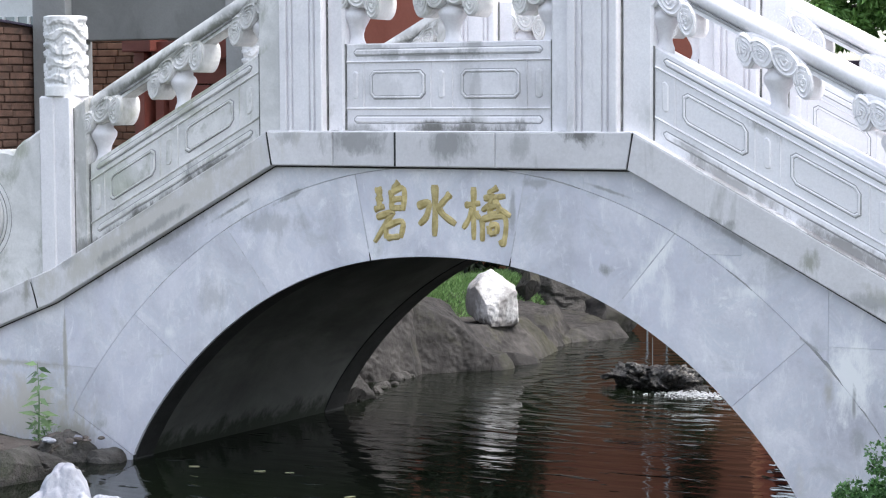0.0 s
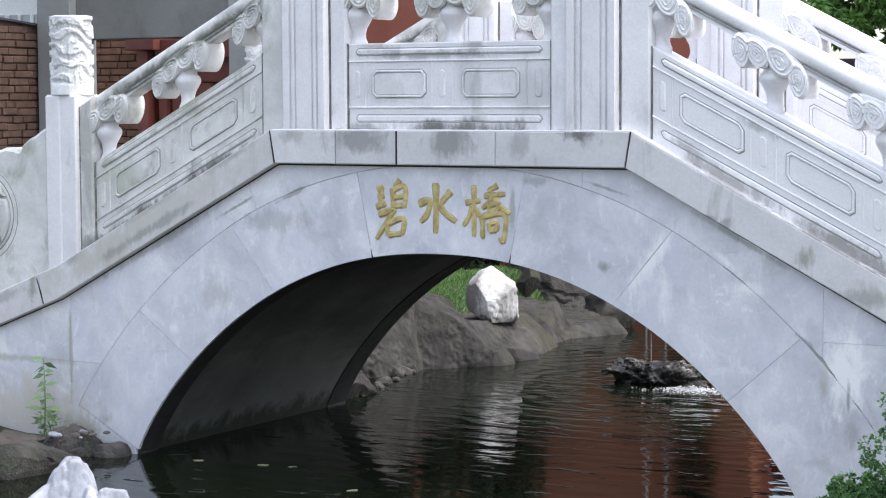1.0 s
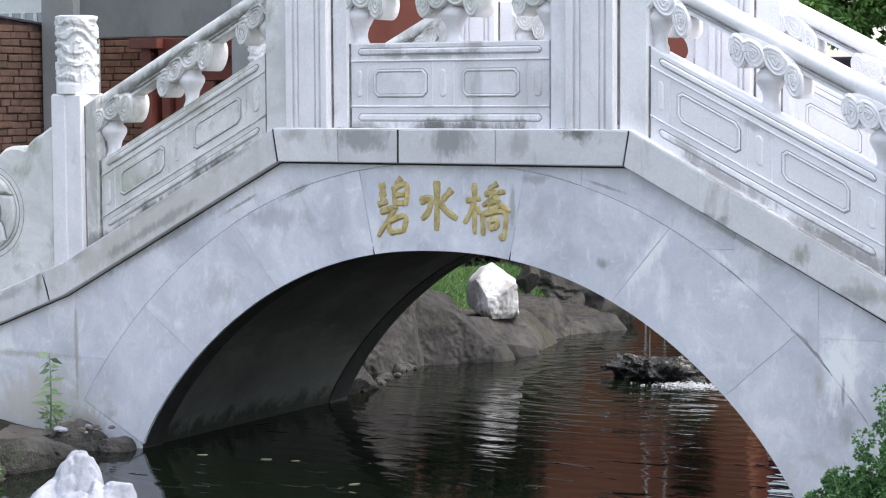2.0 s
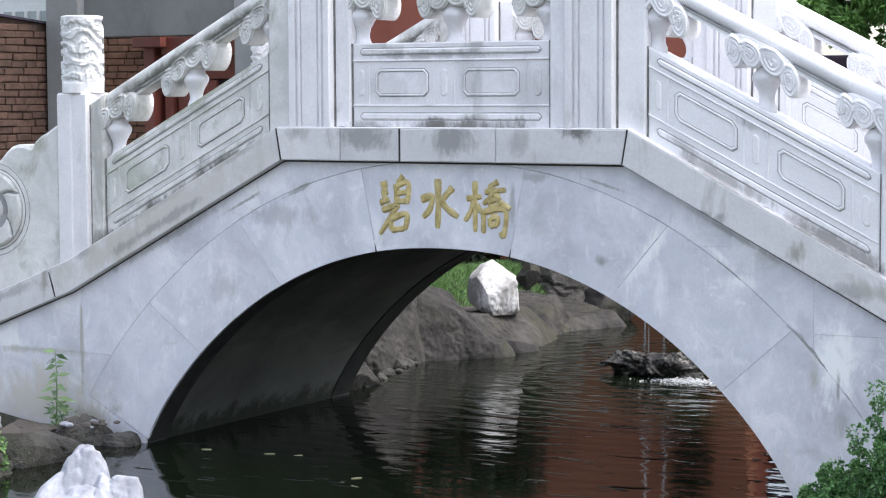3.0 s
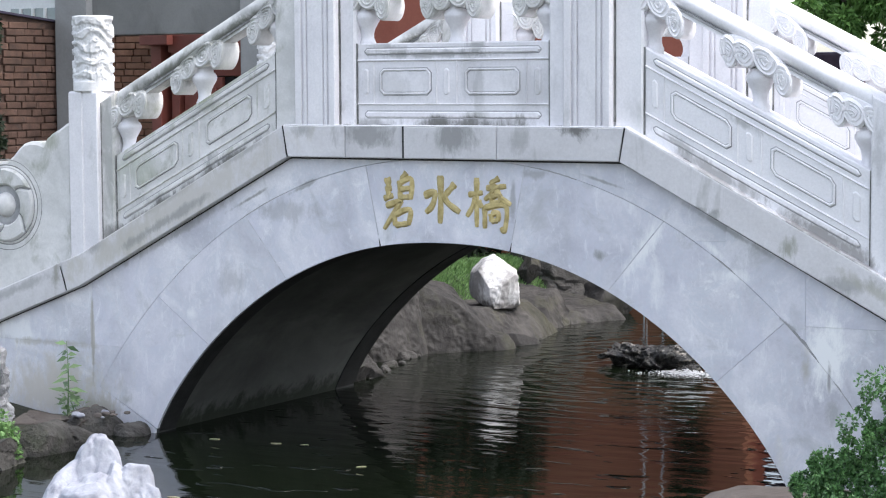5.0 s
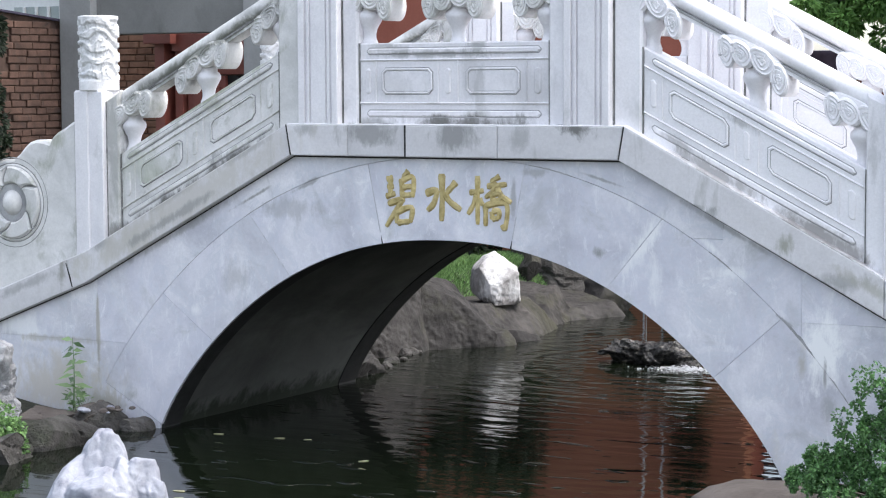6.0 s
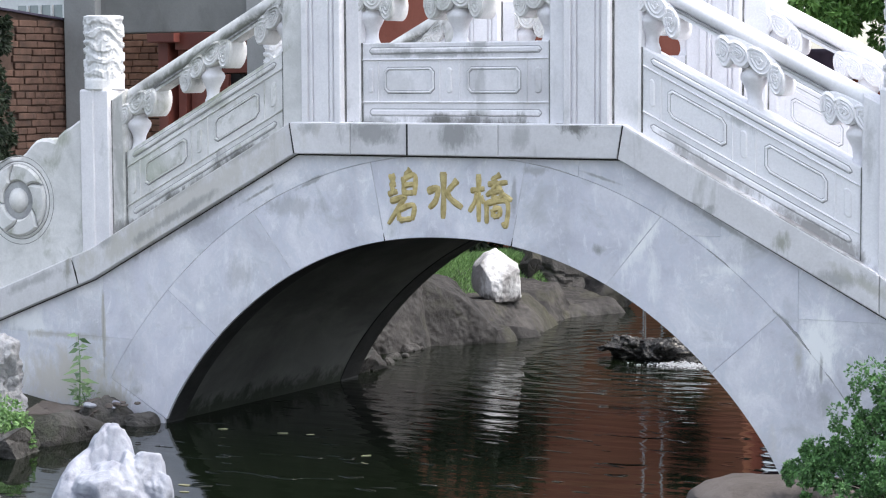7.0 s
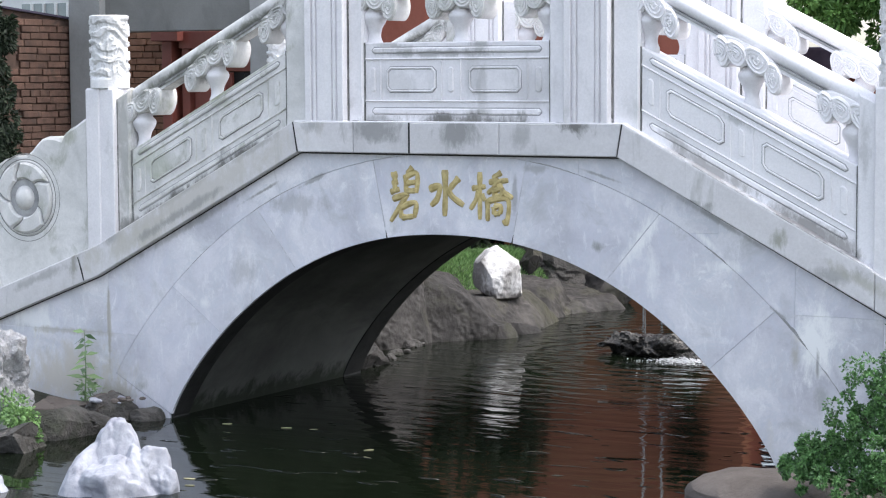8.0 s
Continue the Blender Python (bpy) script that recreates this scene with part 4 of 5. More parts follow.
for k, x in enumerate((-2.328, 2.36)):
    front = end_post if k == 0 else copy_thing(end_post, Matrix())
    front.matrix_world = pose(x, 0.066, 0.978)
    copy_thing(end_post, pose(x - 0.07, WIDE - 0.116, 0.925))


def drum_stone():
    """The scrolled end slab of the balustrade, with a drum in relief; for the left end."""
    ob = thing("drum_stone", "white marble end slab with a carved drum and stepped scroll edge", "balustrade end", "drum stones of the bridge")
    xs = [-2.452, -2.496, -2.548, -2.60, -2.64, -2.66, -2.70, -2.76, -2.81, -2.85, -2.89, -2.93, -3.00, -3.10, -3.2, -3.28, -3.32, -3.40, -3.52, -3.58, -3.62]
    zs = [1.715, 1.70, 1.668, 1.645, 1.615, 1.585, 1.596, 1.60, 1.585, 1.555, 1.515, 1.488, 1.485, 1.46, 1.41, 1.31, 1.24, 1.19, 1.06, 0.90, 0.70]
    poly = list(zip(xs, zs)) + [(x, coping_top(x) - 0.02) for x in (-3.62, -3.2, -2.8, -2.452)]
    part("slab", slab(poly, 0.01, 0.145, 0.018), WEATHERED, ob)
    cx, cz = -2.935, 1.236

    def disc(r0, steps=48):
        return [(cx + r0 * math.cos(2 * math.pi * i / steps), cz + r0 * math.sin(2 * math.pi * i / steps)) for i in range(steps)]

    # flat dark rings and discs paint the shade in the drum's recesses
    part("groove_dirt", framed(disc(0.262), 0.006, 0.0088, 0.02, level), DARK_GRIME_AND_SHADE, ob, "dark incised line round the drum")
    part("groove_dirt", framed(disc(0.232), 0.007, 0.0082, 0.02, level), DARK_GRIME_AND_SHADE, ob, "dark incised line round the drum")
    part("drum_disc", slab(disc(0.225), 0.004, 0.03, 0.006), WEATHERED, ob)
    part("groove_dirt", slab(disc(0.214), 0.0032, 0.02, 0.0005), GRIME_AND_SHADE, ob, "flat grey disc that paints the shade between the carved leaves")
    part("hollow", slab(disc(0.104), 0.0026, 0.02, 0.0003), GRIME_AND_SHADE, ob, "flat grey disc that paints the shaded hollow round the boss")
    part("boss", slab(disc(0.072), -0.036, 0.01, 0.034), WEATHERED, ob, smooth=True)
    for k in range(5):
        # broad leaves that whirl round the boss, their ends slanted
        a0, wide = 2 * math.pi / 5 * k + 0.5, 2 * math.pi / 5 - 0.055
        rim = [(a0 + wide * i / 14, 0.210) for i in range(15)]
        rim += [(a0 + wide + 0.34 * ease(i / 8), 0.210 - 0.096 * i / 8) for i in range(1, 8)]
        rim += [(a0 + wide + 0.34 - (wide - 0.03) * i / 14, 0.114) for i in range(15)]
        rim += [(a0 + 0.37 - 0.34 * ease(i / 8), 0.114 + 0.096 * i / 8) for i in range(1, 8)]
        part("petal", slab([(cx + r * math.cos(t), cz + r * math.sin(t)) for t, r in rim], -0.018, 0.005, 0.011), WEATHERED, ob)
    return ob


drum = drum_stone()
copy_thing(drum, pose(0, WIDE - 0.155, 0))
for y in (0.155, WIDE):
    copy_thing(drum, pose(0, y, 0, 0, 0, 180))

# ---- the buildings behind ----
tagged(mesh_ob("garden_building_wall", boxed(-8.35, -1.35, 7.6, 7.85, -0.5, 5.2), RED_WALL), "long red-brown plastered wall of a building by the pond", "wall", kind="structure")
tagged(mesh_ob("garden_building_roof", boxed(-8.5, -1.25, 7.4, 8.6, 5.2, 5.45), GREY_PLASTER), "flat grey cement roof slab", "roof", kind="structure")
tagged(mesh_ob("garden_wall", boxed(-6.0, 14.0, 11.0, 11.25, -0.5, 1.92), RED_WALL), "low red-brown garden wall behind the tree", "wall", kind="structure")
tagged(mesh_ob("garden_wall_cap", boxed(-6.0, 14.0, 10.85, 11.4, 1.92, 2.22, 0.03), DARK_TILE), "dark slate capping of the garden wall", "capping", kind="structure")
for x in (-2.285, -2.105):
    pole = thing("white_pole", "thin white pole standing at the red wall", "pole", "white poles at the wall")
    part("shaft", tube(bmesh.new(), [(x, 7.36, -0.4), (x, 7.36, 2.0)], 0.008, 10), PALE_WALL, pole)
    part("foot", lathe([(0.03, -0.4), (0.03, 0.02), (0.02, 0.04)], 14, (x, 7.36, 0)), GREY_PLASTER, pole)

# only its foot is in view; the height is added to brighten the reflection
tagged(mesh_ob("pond_edge_wall", boxed(-4.6, -1.35, 7.42, 7.6, -0.6, 1.75, 0.01), TERRACOTTA), "orange-brown rendered wall at the pond's end", "wall", kind="structure")

# porch on the far bank: columns, beam, inner wall with door
for x0, x1 in ((-5.31, -5.0), (-3.58, -3.27)):
    col = thing("porch_column", "square grey cement porch column", "column", "porch columns")
    part("shaft", boxed(x0, x1, 3.2, 3.5, 0.2, 3.6, 0.012), GREY_PLASTER, col)
    part("plinth", boxed(x0 - 0.04, x1 + 0.04, 3.16, 3.54, 0.15, 0.42, 0.012), GREY_PLASTER, col)
tagged(mesh_ob("porch_beam", boxed(-5.0, -3.1, 3.27, 3.48, 2.295, 3.3, 0.01), BEAM), "deep grey cement beam over the porch", "beam", kind="structure")
tagged(mesh_ob("porch_floor", boxed(-6.0, -3.2, 3.0, 4.6, 0.2, 0.42), GREY_PLASTER), "raised grey cement porch floor", "floor", kind="structure")
inner = tagged(mesh_ob("porch_inner_wall", boxed(-6.2, -3.6, 4.5, 4.7, 0.2, 2.7), MORTAR), "red-brick inner wall of the porch", "wall", kind="structure")
door = thing("porch_door", "red-brown painted double door in a moulded frame", "door")
part("frame", boxed(-5.13, -5.05, 4.40, 4.5, 0.42, 2.25, 0.006), RED_PAINT, door)
part("frame", boxed(-3.85, -3.75, 4.40, 4.5, 0.42, 2.25, 0.006), RED_PAINT, door)
part("lintel", boxed(-5.13, -3.75, 4.36, 4.5, 2.18, 2.32, 0.006), RED_PAINT, door)
part("transom_panel", boxed(-5.05, -3.85, 4.45, 4.5, 1.99, 2.18, 0.004), RED_PAINT, door)
for x0, x1 in ((-5.03, -4.65), (-4.25, -3.87)):
    leaf = part("leaf", boxed(x0, x1, 4.44, 4.49, 0.43, 1.98, 0.006), RED_PAINT, door)
    for z0, z1 in ((0.55, 1.1), (1.2, 1.9)):
        part("door_panel", boxed(x0 + 0.06, x1 - 0.06, 4.425, 4.45, z0, z1, 0.01), RED_PAINT, leaf)
# near-black panel paints the unlit inside between the door leaves
part("dark_opening", boxed(-4.65, -4.25, 4.47, 4.495, 0.43, 1.98), UNLIT_GAP, door, "near-black panel that paints the unlit gap between the leaves")
pil = thing("red_pilaster", "red-brown pilaster with a moulded cap", "pilaster")
part("shaft", boxed(-5.29, -5.19, 4.34, 4.5, 0.42, 2.24, 0.008), RED_PAINT, pil)
part("cap", boxed(-5.36, -5.08, 4.28, 4.5, 2.24, 2.34, 0.01), RED_PAINT, pil)

# brick wing that runs back to the porch
wing_top = lambda y: 2.468 - 0.088 * (y - 2.6)
bm = boxed(-5.72, -5.36, 2.50, 3.35, 0.1, 2.40)
for v in bm.verts:
    if v.co.z > 1:
        v.co.z = wing_top(v.co.y) - 0.012
wing = tagged(mesh_ob("brick_wing_wall", bm, MORTAR), "old red-brick garden wall running back to the porch", "wall", kind="structure")
bm = boxed(-5.74, -5.325, 2.48, 3.34, 0.0, 0.016)
for v in bm.verts:
    v.co.z += wing_top(v.co.y) - 0.011
tagged(mesh_ob("wall_cap", bm, DARK_TILE), "thin dark slate capping on the brick wall", "capping", kind="structure")

COURSE, LONG = 0.0545, 0.205


def brick_mesh(lx, ly, lz, material):
    bm = boxed(-lx / 2, lx / 2, -ly / 2, ly / 2, -lz / 2, lz / 2, 0.0)
    bmesh.ops.bevel(bm, geom=bm.edges[:], offset=0.004, segments=1, affect="EDGES")
    m = bpy.data.meshes.new("brick")
    bm.to_mesh(m)
    bm.free()
    m.materials.append(material)
    return m


rnd = random.Random(5)
# stretchers, headers and cut bricks, laid unevenly
ALONG = {ln: brick_mesh(0.03, ln - 0.007, COURSE - 0.007, BRICK) for ln in (0.205, 0.16, 0.105)}
ACROSS = {ln: brick_mesh(ln - 0.007, 0.03, COURSE - 0.007, ORANGE_BRICK) for ln in (0.205, 0.16, 0.105)}
for row in range(28):
    y, z = 2.50 - rnd.uniform(0.0, 0.1), 2.425 - row * COURSE
    while y < 3.24:
        ln = rnd.choice((0.205, 0.205, 0.105, 0.16))
        top = wing_top(y + ln) - 0.014
        if y > 2.49 and z + COURSE / 2 < top + 0.004:
            b = new("brick", ALONG[ln])
            b.location, b.parent = (-5.352 + rnd.uniform(-0.006, 0.006), y + ln / 2, z + rnd.uniform(-0.003, 0.003)), wing
        y += ln
for row in range(26):
    x, z = -5.36 + rnd.uniform(0.0, 0.1), 2.35 - row * COURSE
    while x > -6.1:
        ln = rnd.choice((0.205, 0.205, 0.105, 0.16))
        b = new("brick", ACROSS[ln])
        b.location, b.parent = (x - ln / 2, 4.495 + rnd.uniform(-0.005, 0.005), z + rnd.uniform(-0.002, 0.002)), inner
        x -= ln

# pale building far behind the brick wall, with a window band
far = thing("far_building", "pale distant building with a band of windows", "building")
part("wall", boxed(-22.0, -9.2, 9.0, 15.0, -0.5, 9.0), PALE_WALL, far)
for k in range(12):
    x = -10.95 + 0.18 * k
    w = part("window", boxed(x, x + 0.145, 8.975, 9.02, 2.3, 2.80), SKY_GLASS, far, "pane with the pale sky's reflection put into its colour")
    part("mullion", boxed(x + 0.147, x + 0.178, 8.95, 9.02, 2.3, 2.80, 0.004), PALE_WALL, w)

# ---- stones, banks ----
R = "bank stones"
BK = dict(rough=0.03, keep=0.46, fine=0.016, level=5, crack=0.05)


def hewn(name, place, cuts, reach, seed, material, label, group="", turn=0.0, voxel=0.010, rough=0.015, chips=16, category="rock"):
    """A block broken along flat planes (outward normal and distance), its edges worn and its faces pitted."""
    bm = bmesh.new()
    bmesh.ops.create_cube(bm, size=2, matrix=Matrix.Diagonal((*reach, 1)))
    for nx, ny, nz, d in cuts:
        n = Vector((nx, ny, nz)).normalized()
        r = bmesh.ops.bisect_plane(bm, geom=bm.verts[:] + bm.edges[:] + bm.faces[:], plane_co=n * d, plane_no=n, clear_outer=True)
        rim = [e for e in r["geom_cut"] if isinstance(e, bmesh.types.BMEdge)]
        if rim:
            bmesh.ops.contextual_create(bm, geom=rim)
    # corners knocked off at random
    rnd = random.Random(seed)
    for _ in range(chips):
        n = Vector((rnd.gauss(0, 1), rnd.gauss(0, 1), rnd.gauss(0, 1))).normalized()
        far = max(v.co.dot(n) for v in bm.verts) * rnd.uniform(0.86, 0.97)
        r = bmesh.ops.bisect_plane(bm, geom=bm.verts[:] + bm.edges[:] + bm.faces[:], plane_co=n * far, plane_no=n, clear_outer=True)
        rim = [e for e in r["geom_cut"] if isinstance(e, bmesh.types.BMEdge)]
        if rim:
            bmesh.ops.contextual_create(bm, geom=rim)
    bmesh.ops.recalc_face_normals(bm, faces=bm.faces[:])
    rock = mesh_ob(name, bm, material)
    weld = rock.modifiers.new("weld", "REMESH")
    weld.mode, weld.voxel_size = "VOXEL", voxel
    bpy.context.view_layer.update()
    solid = bpy.data.meshes.new_from_object(rock.evaluated_get(bpy.context.evaluated_depsgraph_get()))
    rock.modifiers.clear()
    rock.data = solid
    off = Vector((seed * 3.7, seed * 1.3, -seed * 2.1))
    for v, n in [(v, v.normal.copy()) for v in solid.vertices]:
        p = v.co
        k = rough * (noise.fractal(p * 5.0 + off, 0.9, 2.0, 5) + 0.6 * noise.noise(p * 30 + off) * abs(noise.noise(p * 4 - off)) * 2.5)
        v.co = p + n * k
    solid.polygons.foreach_set("use_smooth", [True] * len(solid.polygons))
    rock.matrix_world = pose(*place, 0, 0, turn)
    return tagged(rock, label, category, group)


hewn("boulder", (-2.60, 3.42, 0.0), [(0.90, -0.28, 0.33, 0.345), (-0.06, -0.93, 0.35, 0.46), (0.2, -0.35, 0.92, 0.46), (0.93, 0.25, 0.20, 0.36), (0.75, -0.62, 0.2, 0.42)], (0.6, 0.48, 0.52), 11, BANK_STONE, "large angular grey-brown bank boulder split by a crack", R)
hewn("boulder", (-2.50, 3.9, 0.0), [(0.66, -0.62, 0.42, 0.40), (0.86, -0.50, -0.10, 0.46), (0.59, 0.29, 0.75, 0.445), (0.45, 0.88, -0.12, 0.34), (0.1, 0.15, 0.97, 0.48), (0.2, -0.97, 0.1, 0.40)], (0.65, 0.46, 0.52), 14, BANK_STONE, "angular bank boulder with a dark broken face", R)
hewn("boulder", (-2.40, 4.6, 0.0), [(0.74, -0.05, 0.67, 0.37), (-0.05, 0.02, 1.0, 0.255), (0.31, 0.7, 0.64, 0.52), (0.68, -0.52, 0.50, 0.52), (0.90, 0.22, 0.38, 0.47)], (0.6, 0.62, 0.4), 17, BANK_STONE, "broad flat-topped bank boulder sloping to the water", R)
hewn("boulder", (-2.55, 5.55, 0.0), [(0.86, 0.1, 0.5, 0.35), (0.39, 0.8, 0.45, 0.35), (-0.01, -0.08, 1.0, 0.25), (0.5, -0.5, 0.7, 0.38)], (0.55, 0.5, 0.4), 23, BANK_STONE, "blocky grey bank stone by the grass", R)
hewn("boulder", (-2.35, 6.05, -0.02), [(0.85, -0.35, 0.4, 0.34), (0.5, 0.75, 0.45, 0.32), (0.1, -0.1, 1.0, 0.15), (0.6, -0.3, 0.75, 0.27)], (0.5, 0.42, 0.3), 31, BANK_STONE, "low rounded pale-topped stone at the water's edge", R, rough=0.02)
hewn("boulder", (-1.99, 4.06, 0.0), [(0.8, -0.4, 0.45, 0.11), (0.3, 0.8, 0.5, 0.12), (0.1, -0.2, 0.97, 0.10), (0.2, -0.9, 0.3, 0.11)], (0.16, 0.16, 0.16), 37, BANK_STONE, "small broken stone wedged at the waterline", R, voxel=0.008, rough=0.012)
hewn("boulder", (-1.95, 4.38, 0.0), [(0.8, -0.3, 0.5, 0.09), (0.3, 0.8, 0.5, 0.14), (0.1, 0.2, 0.97, 0.07), (0.2, -0.9, 0.3, 0.12)], (0.16, 0.18, 0.12), 39, BANK_STONE, "small broken stone wedged at the waterline", R, voxel=0.008, rough=0.012)
stone("boulder", (-2.12, 2.42, 0.00), (0.30, 0.36, 0.24), 5, BANK_STONE, "small grey stone at the water's edge", R, 12, turn=30, rough=0.05, keep=0.46, fine=0.03, level=5, crack=0.06)
stone("boulder", (-2.78, 6.62, 0.26), (0.58, 0.56, 0.37), 33, DARK_ROCK, "dark mossy boulder on the grass", R, 12, turn=60, **BK)
stone("boulder", (-2.28, 6.60, 0.06), (0.30, 0.34, 0.24), 43, BANK_STONE, "rounded grey-green stone at the far end of the bank", R, 11, turn=25, rough=0.05, keep=0.6, fine=0.02, level=5)
stone("boulder", (-2.70, 5.99, 0.38), (0.11, 0.11, 0.13), 34, BANK_STONE, "small grey stone beside the mossy boulder", R, 9, turn=20, **BK)
stone("boulder", (-3.1, 4.3, 0.62), (0.6, 0.8, 0.34), 35, DARK_ROCK, "dark boulder behind the white stone", R, 12, turn=0, **BK)
hewn("white_boulder", (-2.20, 4.50, 0.450), [(-0.70, -0.10, 0.70, 0.165), (-1.0, -0.15, 0.05, 0.175), (0.52, -0.20, 0.83, 0.138), (1.0, 0.0, 0.05, 0.165), (0.05, -0.85, 0.50, 0.115), (-0.74, -0.66, -0.10, 0.150), (0.55, -0.80, -0.15, 0.150), (-0.55, 0.1, -0.8, 0.205), (0.3, 0.85, 0.4, 0.14)],
     (0.2, 0.16, 0.205), 61, WHITE_BOULDER, "chalk-white upright stone with grey sides on a boulder", "", 30, voxel=0.006, rough=0.009, chips=12)


def joined_rock(name, lumps, material, place, turn, label, voxel, rough=0.16, fine=0.03, crack=0.05):
    """Several lumps welded into one craggy block."""
    bm = bmesh.new()
    for (x, y, z), size, seed, lean in lumps:
        lump = stone_mesh(size, seed, 11, rough, 4, 0.55, None, fine, crack)
        lump.transform(pose(x, y, z, 0, lean, 30))
        tmp = bpy.data.meshes.new("lump")
        lump.to_mesh(tmp)
        lump.free()
        bm.from_mesh(tmp)
        bpy.data.meshes.remove(tmp)
    rock = mesh_ob(name, bm, material, smooth=True)
    weld = rock.modifiers.new("weld", "REMESH")
    weld.mode, weld.voxel_size = "VOXEL", voxel
    bpy.context.view_layer.update()
    solid = bpy.data.meshes.new_from_object(rock.evaluated_get(bpy.context.evaluated_depsgraph_get()))
    rock.modifiers.clear()
    rock.data = solid
    solid.polygons.foreach_set("use_smooth", [True] * len(solid.polygons))
    rock.matrix_world = pose(*place, 0, 0, turn)
    return tagged(rock, label, "rock")


rnd = random.Random(8)
shards = [((0.0, 0.0, -0.02), (0.38, 0.22, 0.14), 55, 0), ((0.14, 0.02, 0.06), (0.22, 0.16, 0.12), 56, -8)]
for k in range(22):
    u = -0.30 + 0.66 * k / 21
    shards.append(((u, rnd.uniform(-0.15, 0.08), rnd.uniform(0.03, 0.165) - 0.45 * max(0, abs(u - 0.10) - 0.18)), (rnd.uniform(0.07, 0.13), rnd.uniform(0.07, 0.12), rnd.uniform(0.025, 0.055)), 400 + k, rnd.uniform(-30, 30)))
joined_rock("fountain_rock", shards, BLACK_ROCK, (-0.60, 3.74, 0.0), -20, "craggy wet black rock standing in the pond", 0.006, 0.26, 0.20, 0.24)
# a white rock in the water: a tall peak, a shoulder and a broad foot
joined_rock("limestone_rock", [((-0.01, 0.03, 0.07), (0.125, 0.13, 0.275), 66, 4), ((-0.10, 0.0, -0.03), (0.19, 0.17, 0.28), 62, 22), ((0.16, -0.02, 0.08), (0.10, 0.10, 0.17), 67, 12), ((0.225, -0.05, 0.03), (0.075, 0.09, 0.15), 69, -4), ((0.04, -0.06, -0.06), (0.25, 0.22, 0.25), 68, 0), ((0.08, -0.02, 0.03), (0.12, 0.13, 0.19), 63, -6)],
            WHITE_ROCK, (-0.846, -1.74, 0.0), 30, "jagged bluish-white limestone rock in the water", 0.005, 0.055, 0.016, 0.07)
stone("bank_stone", (-2.10, -0.55, -0.02), (0.36, 0.36, 0.25), 71, DARK_ROCK, "rounded dark brown bank stone", R, 11, turn=10, **BK)
stone("bank_stone", (-2.12, -0.13, 0.0), (0.24, 0.13, 0.16), 73, DARK_ROCK, "small dark stone against the bridge foot", R, 11, turn=40, **BK)
stone("bank_stone", (-1.97, -0.10, -0.01), (0.15, 0.10, 0.10), 74, DARK_ROCK, "low dark stone at the foot of the arch", R, 11, turn=10, **BK)
stone("bank_stone", (-2.52, -0.24, 0.03), (0.24, 0.15, 0.09), 83, BROWN_ROCK, "flat brown stone against the bridge wall", R, 9, turn=10, **BK)
stone("bank_stone", (-2.28, -0.16, 0.05), (0.16, 0.11, 0.11), 84, BROWN_ROCK, "small dark stone against the bridge foot", R, 9, turn=-20, **BK)
stone("bank_stone", (-2.84, -0.28, 0.06), (0.22, 0.16, 0.10), 85, DARK_ROCK, "flat dark stone against the bridge wall", R, 9, turn=30, **BK)
stone("bank_stone", (-2.08, -1.16, -0.01), (0.34, 0.24, 0.19), 75, DARK_ROCK, "flat dark stone at the water's edge", R, 9, turn=-15, **BK)
stone("pitted_rock", (-2.52, -0.80, 0.25), (0.25, 0.22, 0.33), 77, PITTED, "pitted grey and white limestone rock on the bank", "", 9, 0.3, 0, keep=0.75, fine=0.09, level=5)
stone("limestone_rock", (-1.39, -2.02, -0.04), (0.10, 0.11, 0.15), 79, WHITE_ROCK, "small white limestone tip in the water", "", 8, 0.2, 0)
stone("flat_stone", (2.00, -0.50, 0.0), (0.46, 0.36, 0.16), 81, BROWN_ROCK, "broad flat brown stone at the bridge foot", "", 8, 0.06, 10, keep=0.8, flat_top=0.85)

rnd = random.Random(21)
for k in range(26):
    x, y = rnd.uniform(-2.45, -1.98), rnd.uniform(-0.30, -0.05)
    s = rnd.uniform(0.012, 0.032)
    stone("pebble", (x, y, max(0.05, ground_height(x, y)) + 0.06 * (x > -2.3) + s * 0.3), (s, s * 0.8, s * 0.5), 200 + k, BROWN_ROCK if k % 3 else WHITE_ROCK,
          "small pebble in the litter at the bridge wall", "pebbles by the wall", 6, 0.05, rnd.uniform(0, 180), level=2, category="pebble")

rnd = random.Random(44)
for k in range(9):
    y = 2.55 + 0.9 * k / 8 + rnd.uniform(-0.1, 0.1)
    s = rnd.uniform(0.03, 0.07)
    stone("edge_stone", (-2.08 - 0.16 * (y - 2.55) / 0.9 + rnd.uniform(-0.06, 0.04), y, 0.0), (s, s * 1.2, s * 0.75), 300 + k, DARK_ROCK, "small dark stone along the waterline", "waterline stones", 10, turn=rnd.uniform(0, 180), rough=0.04, keep=0.5, fine=0.02, level=3)

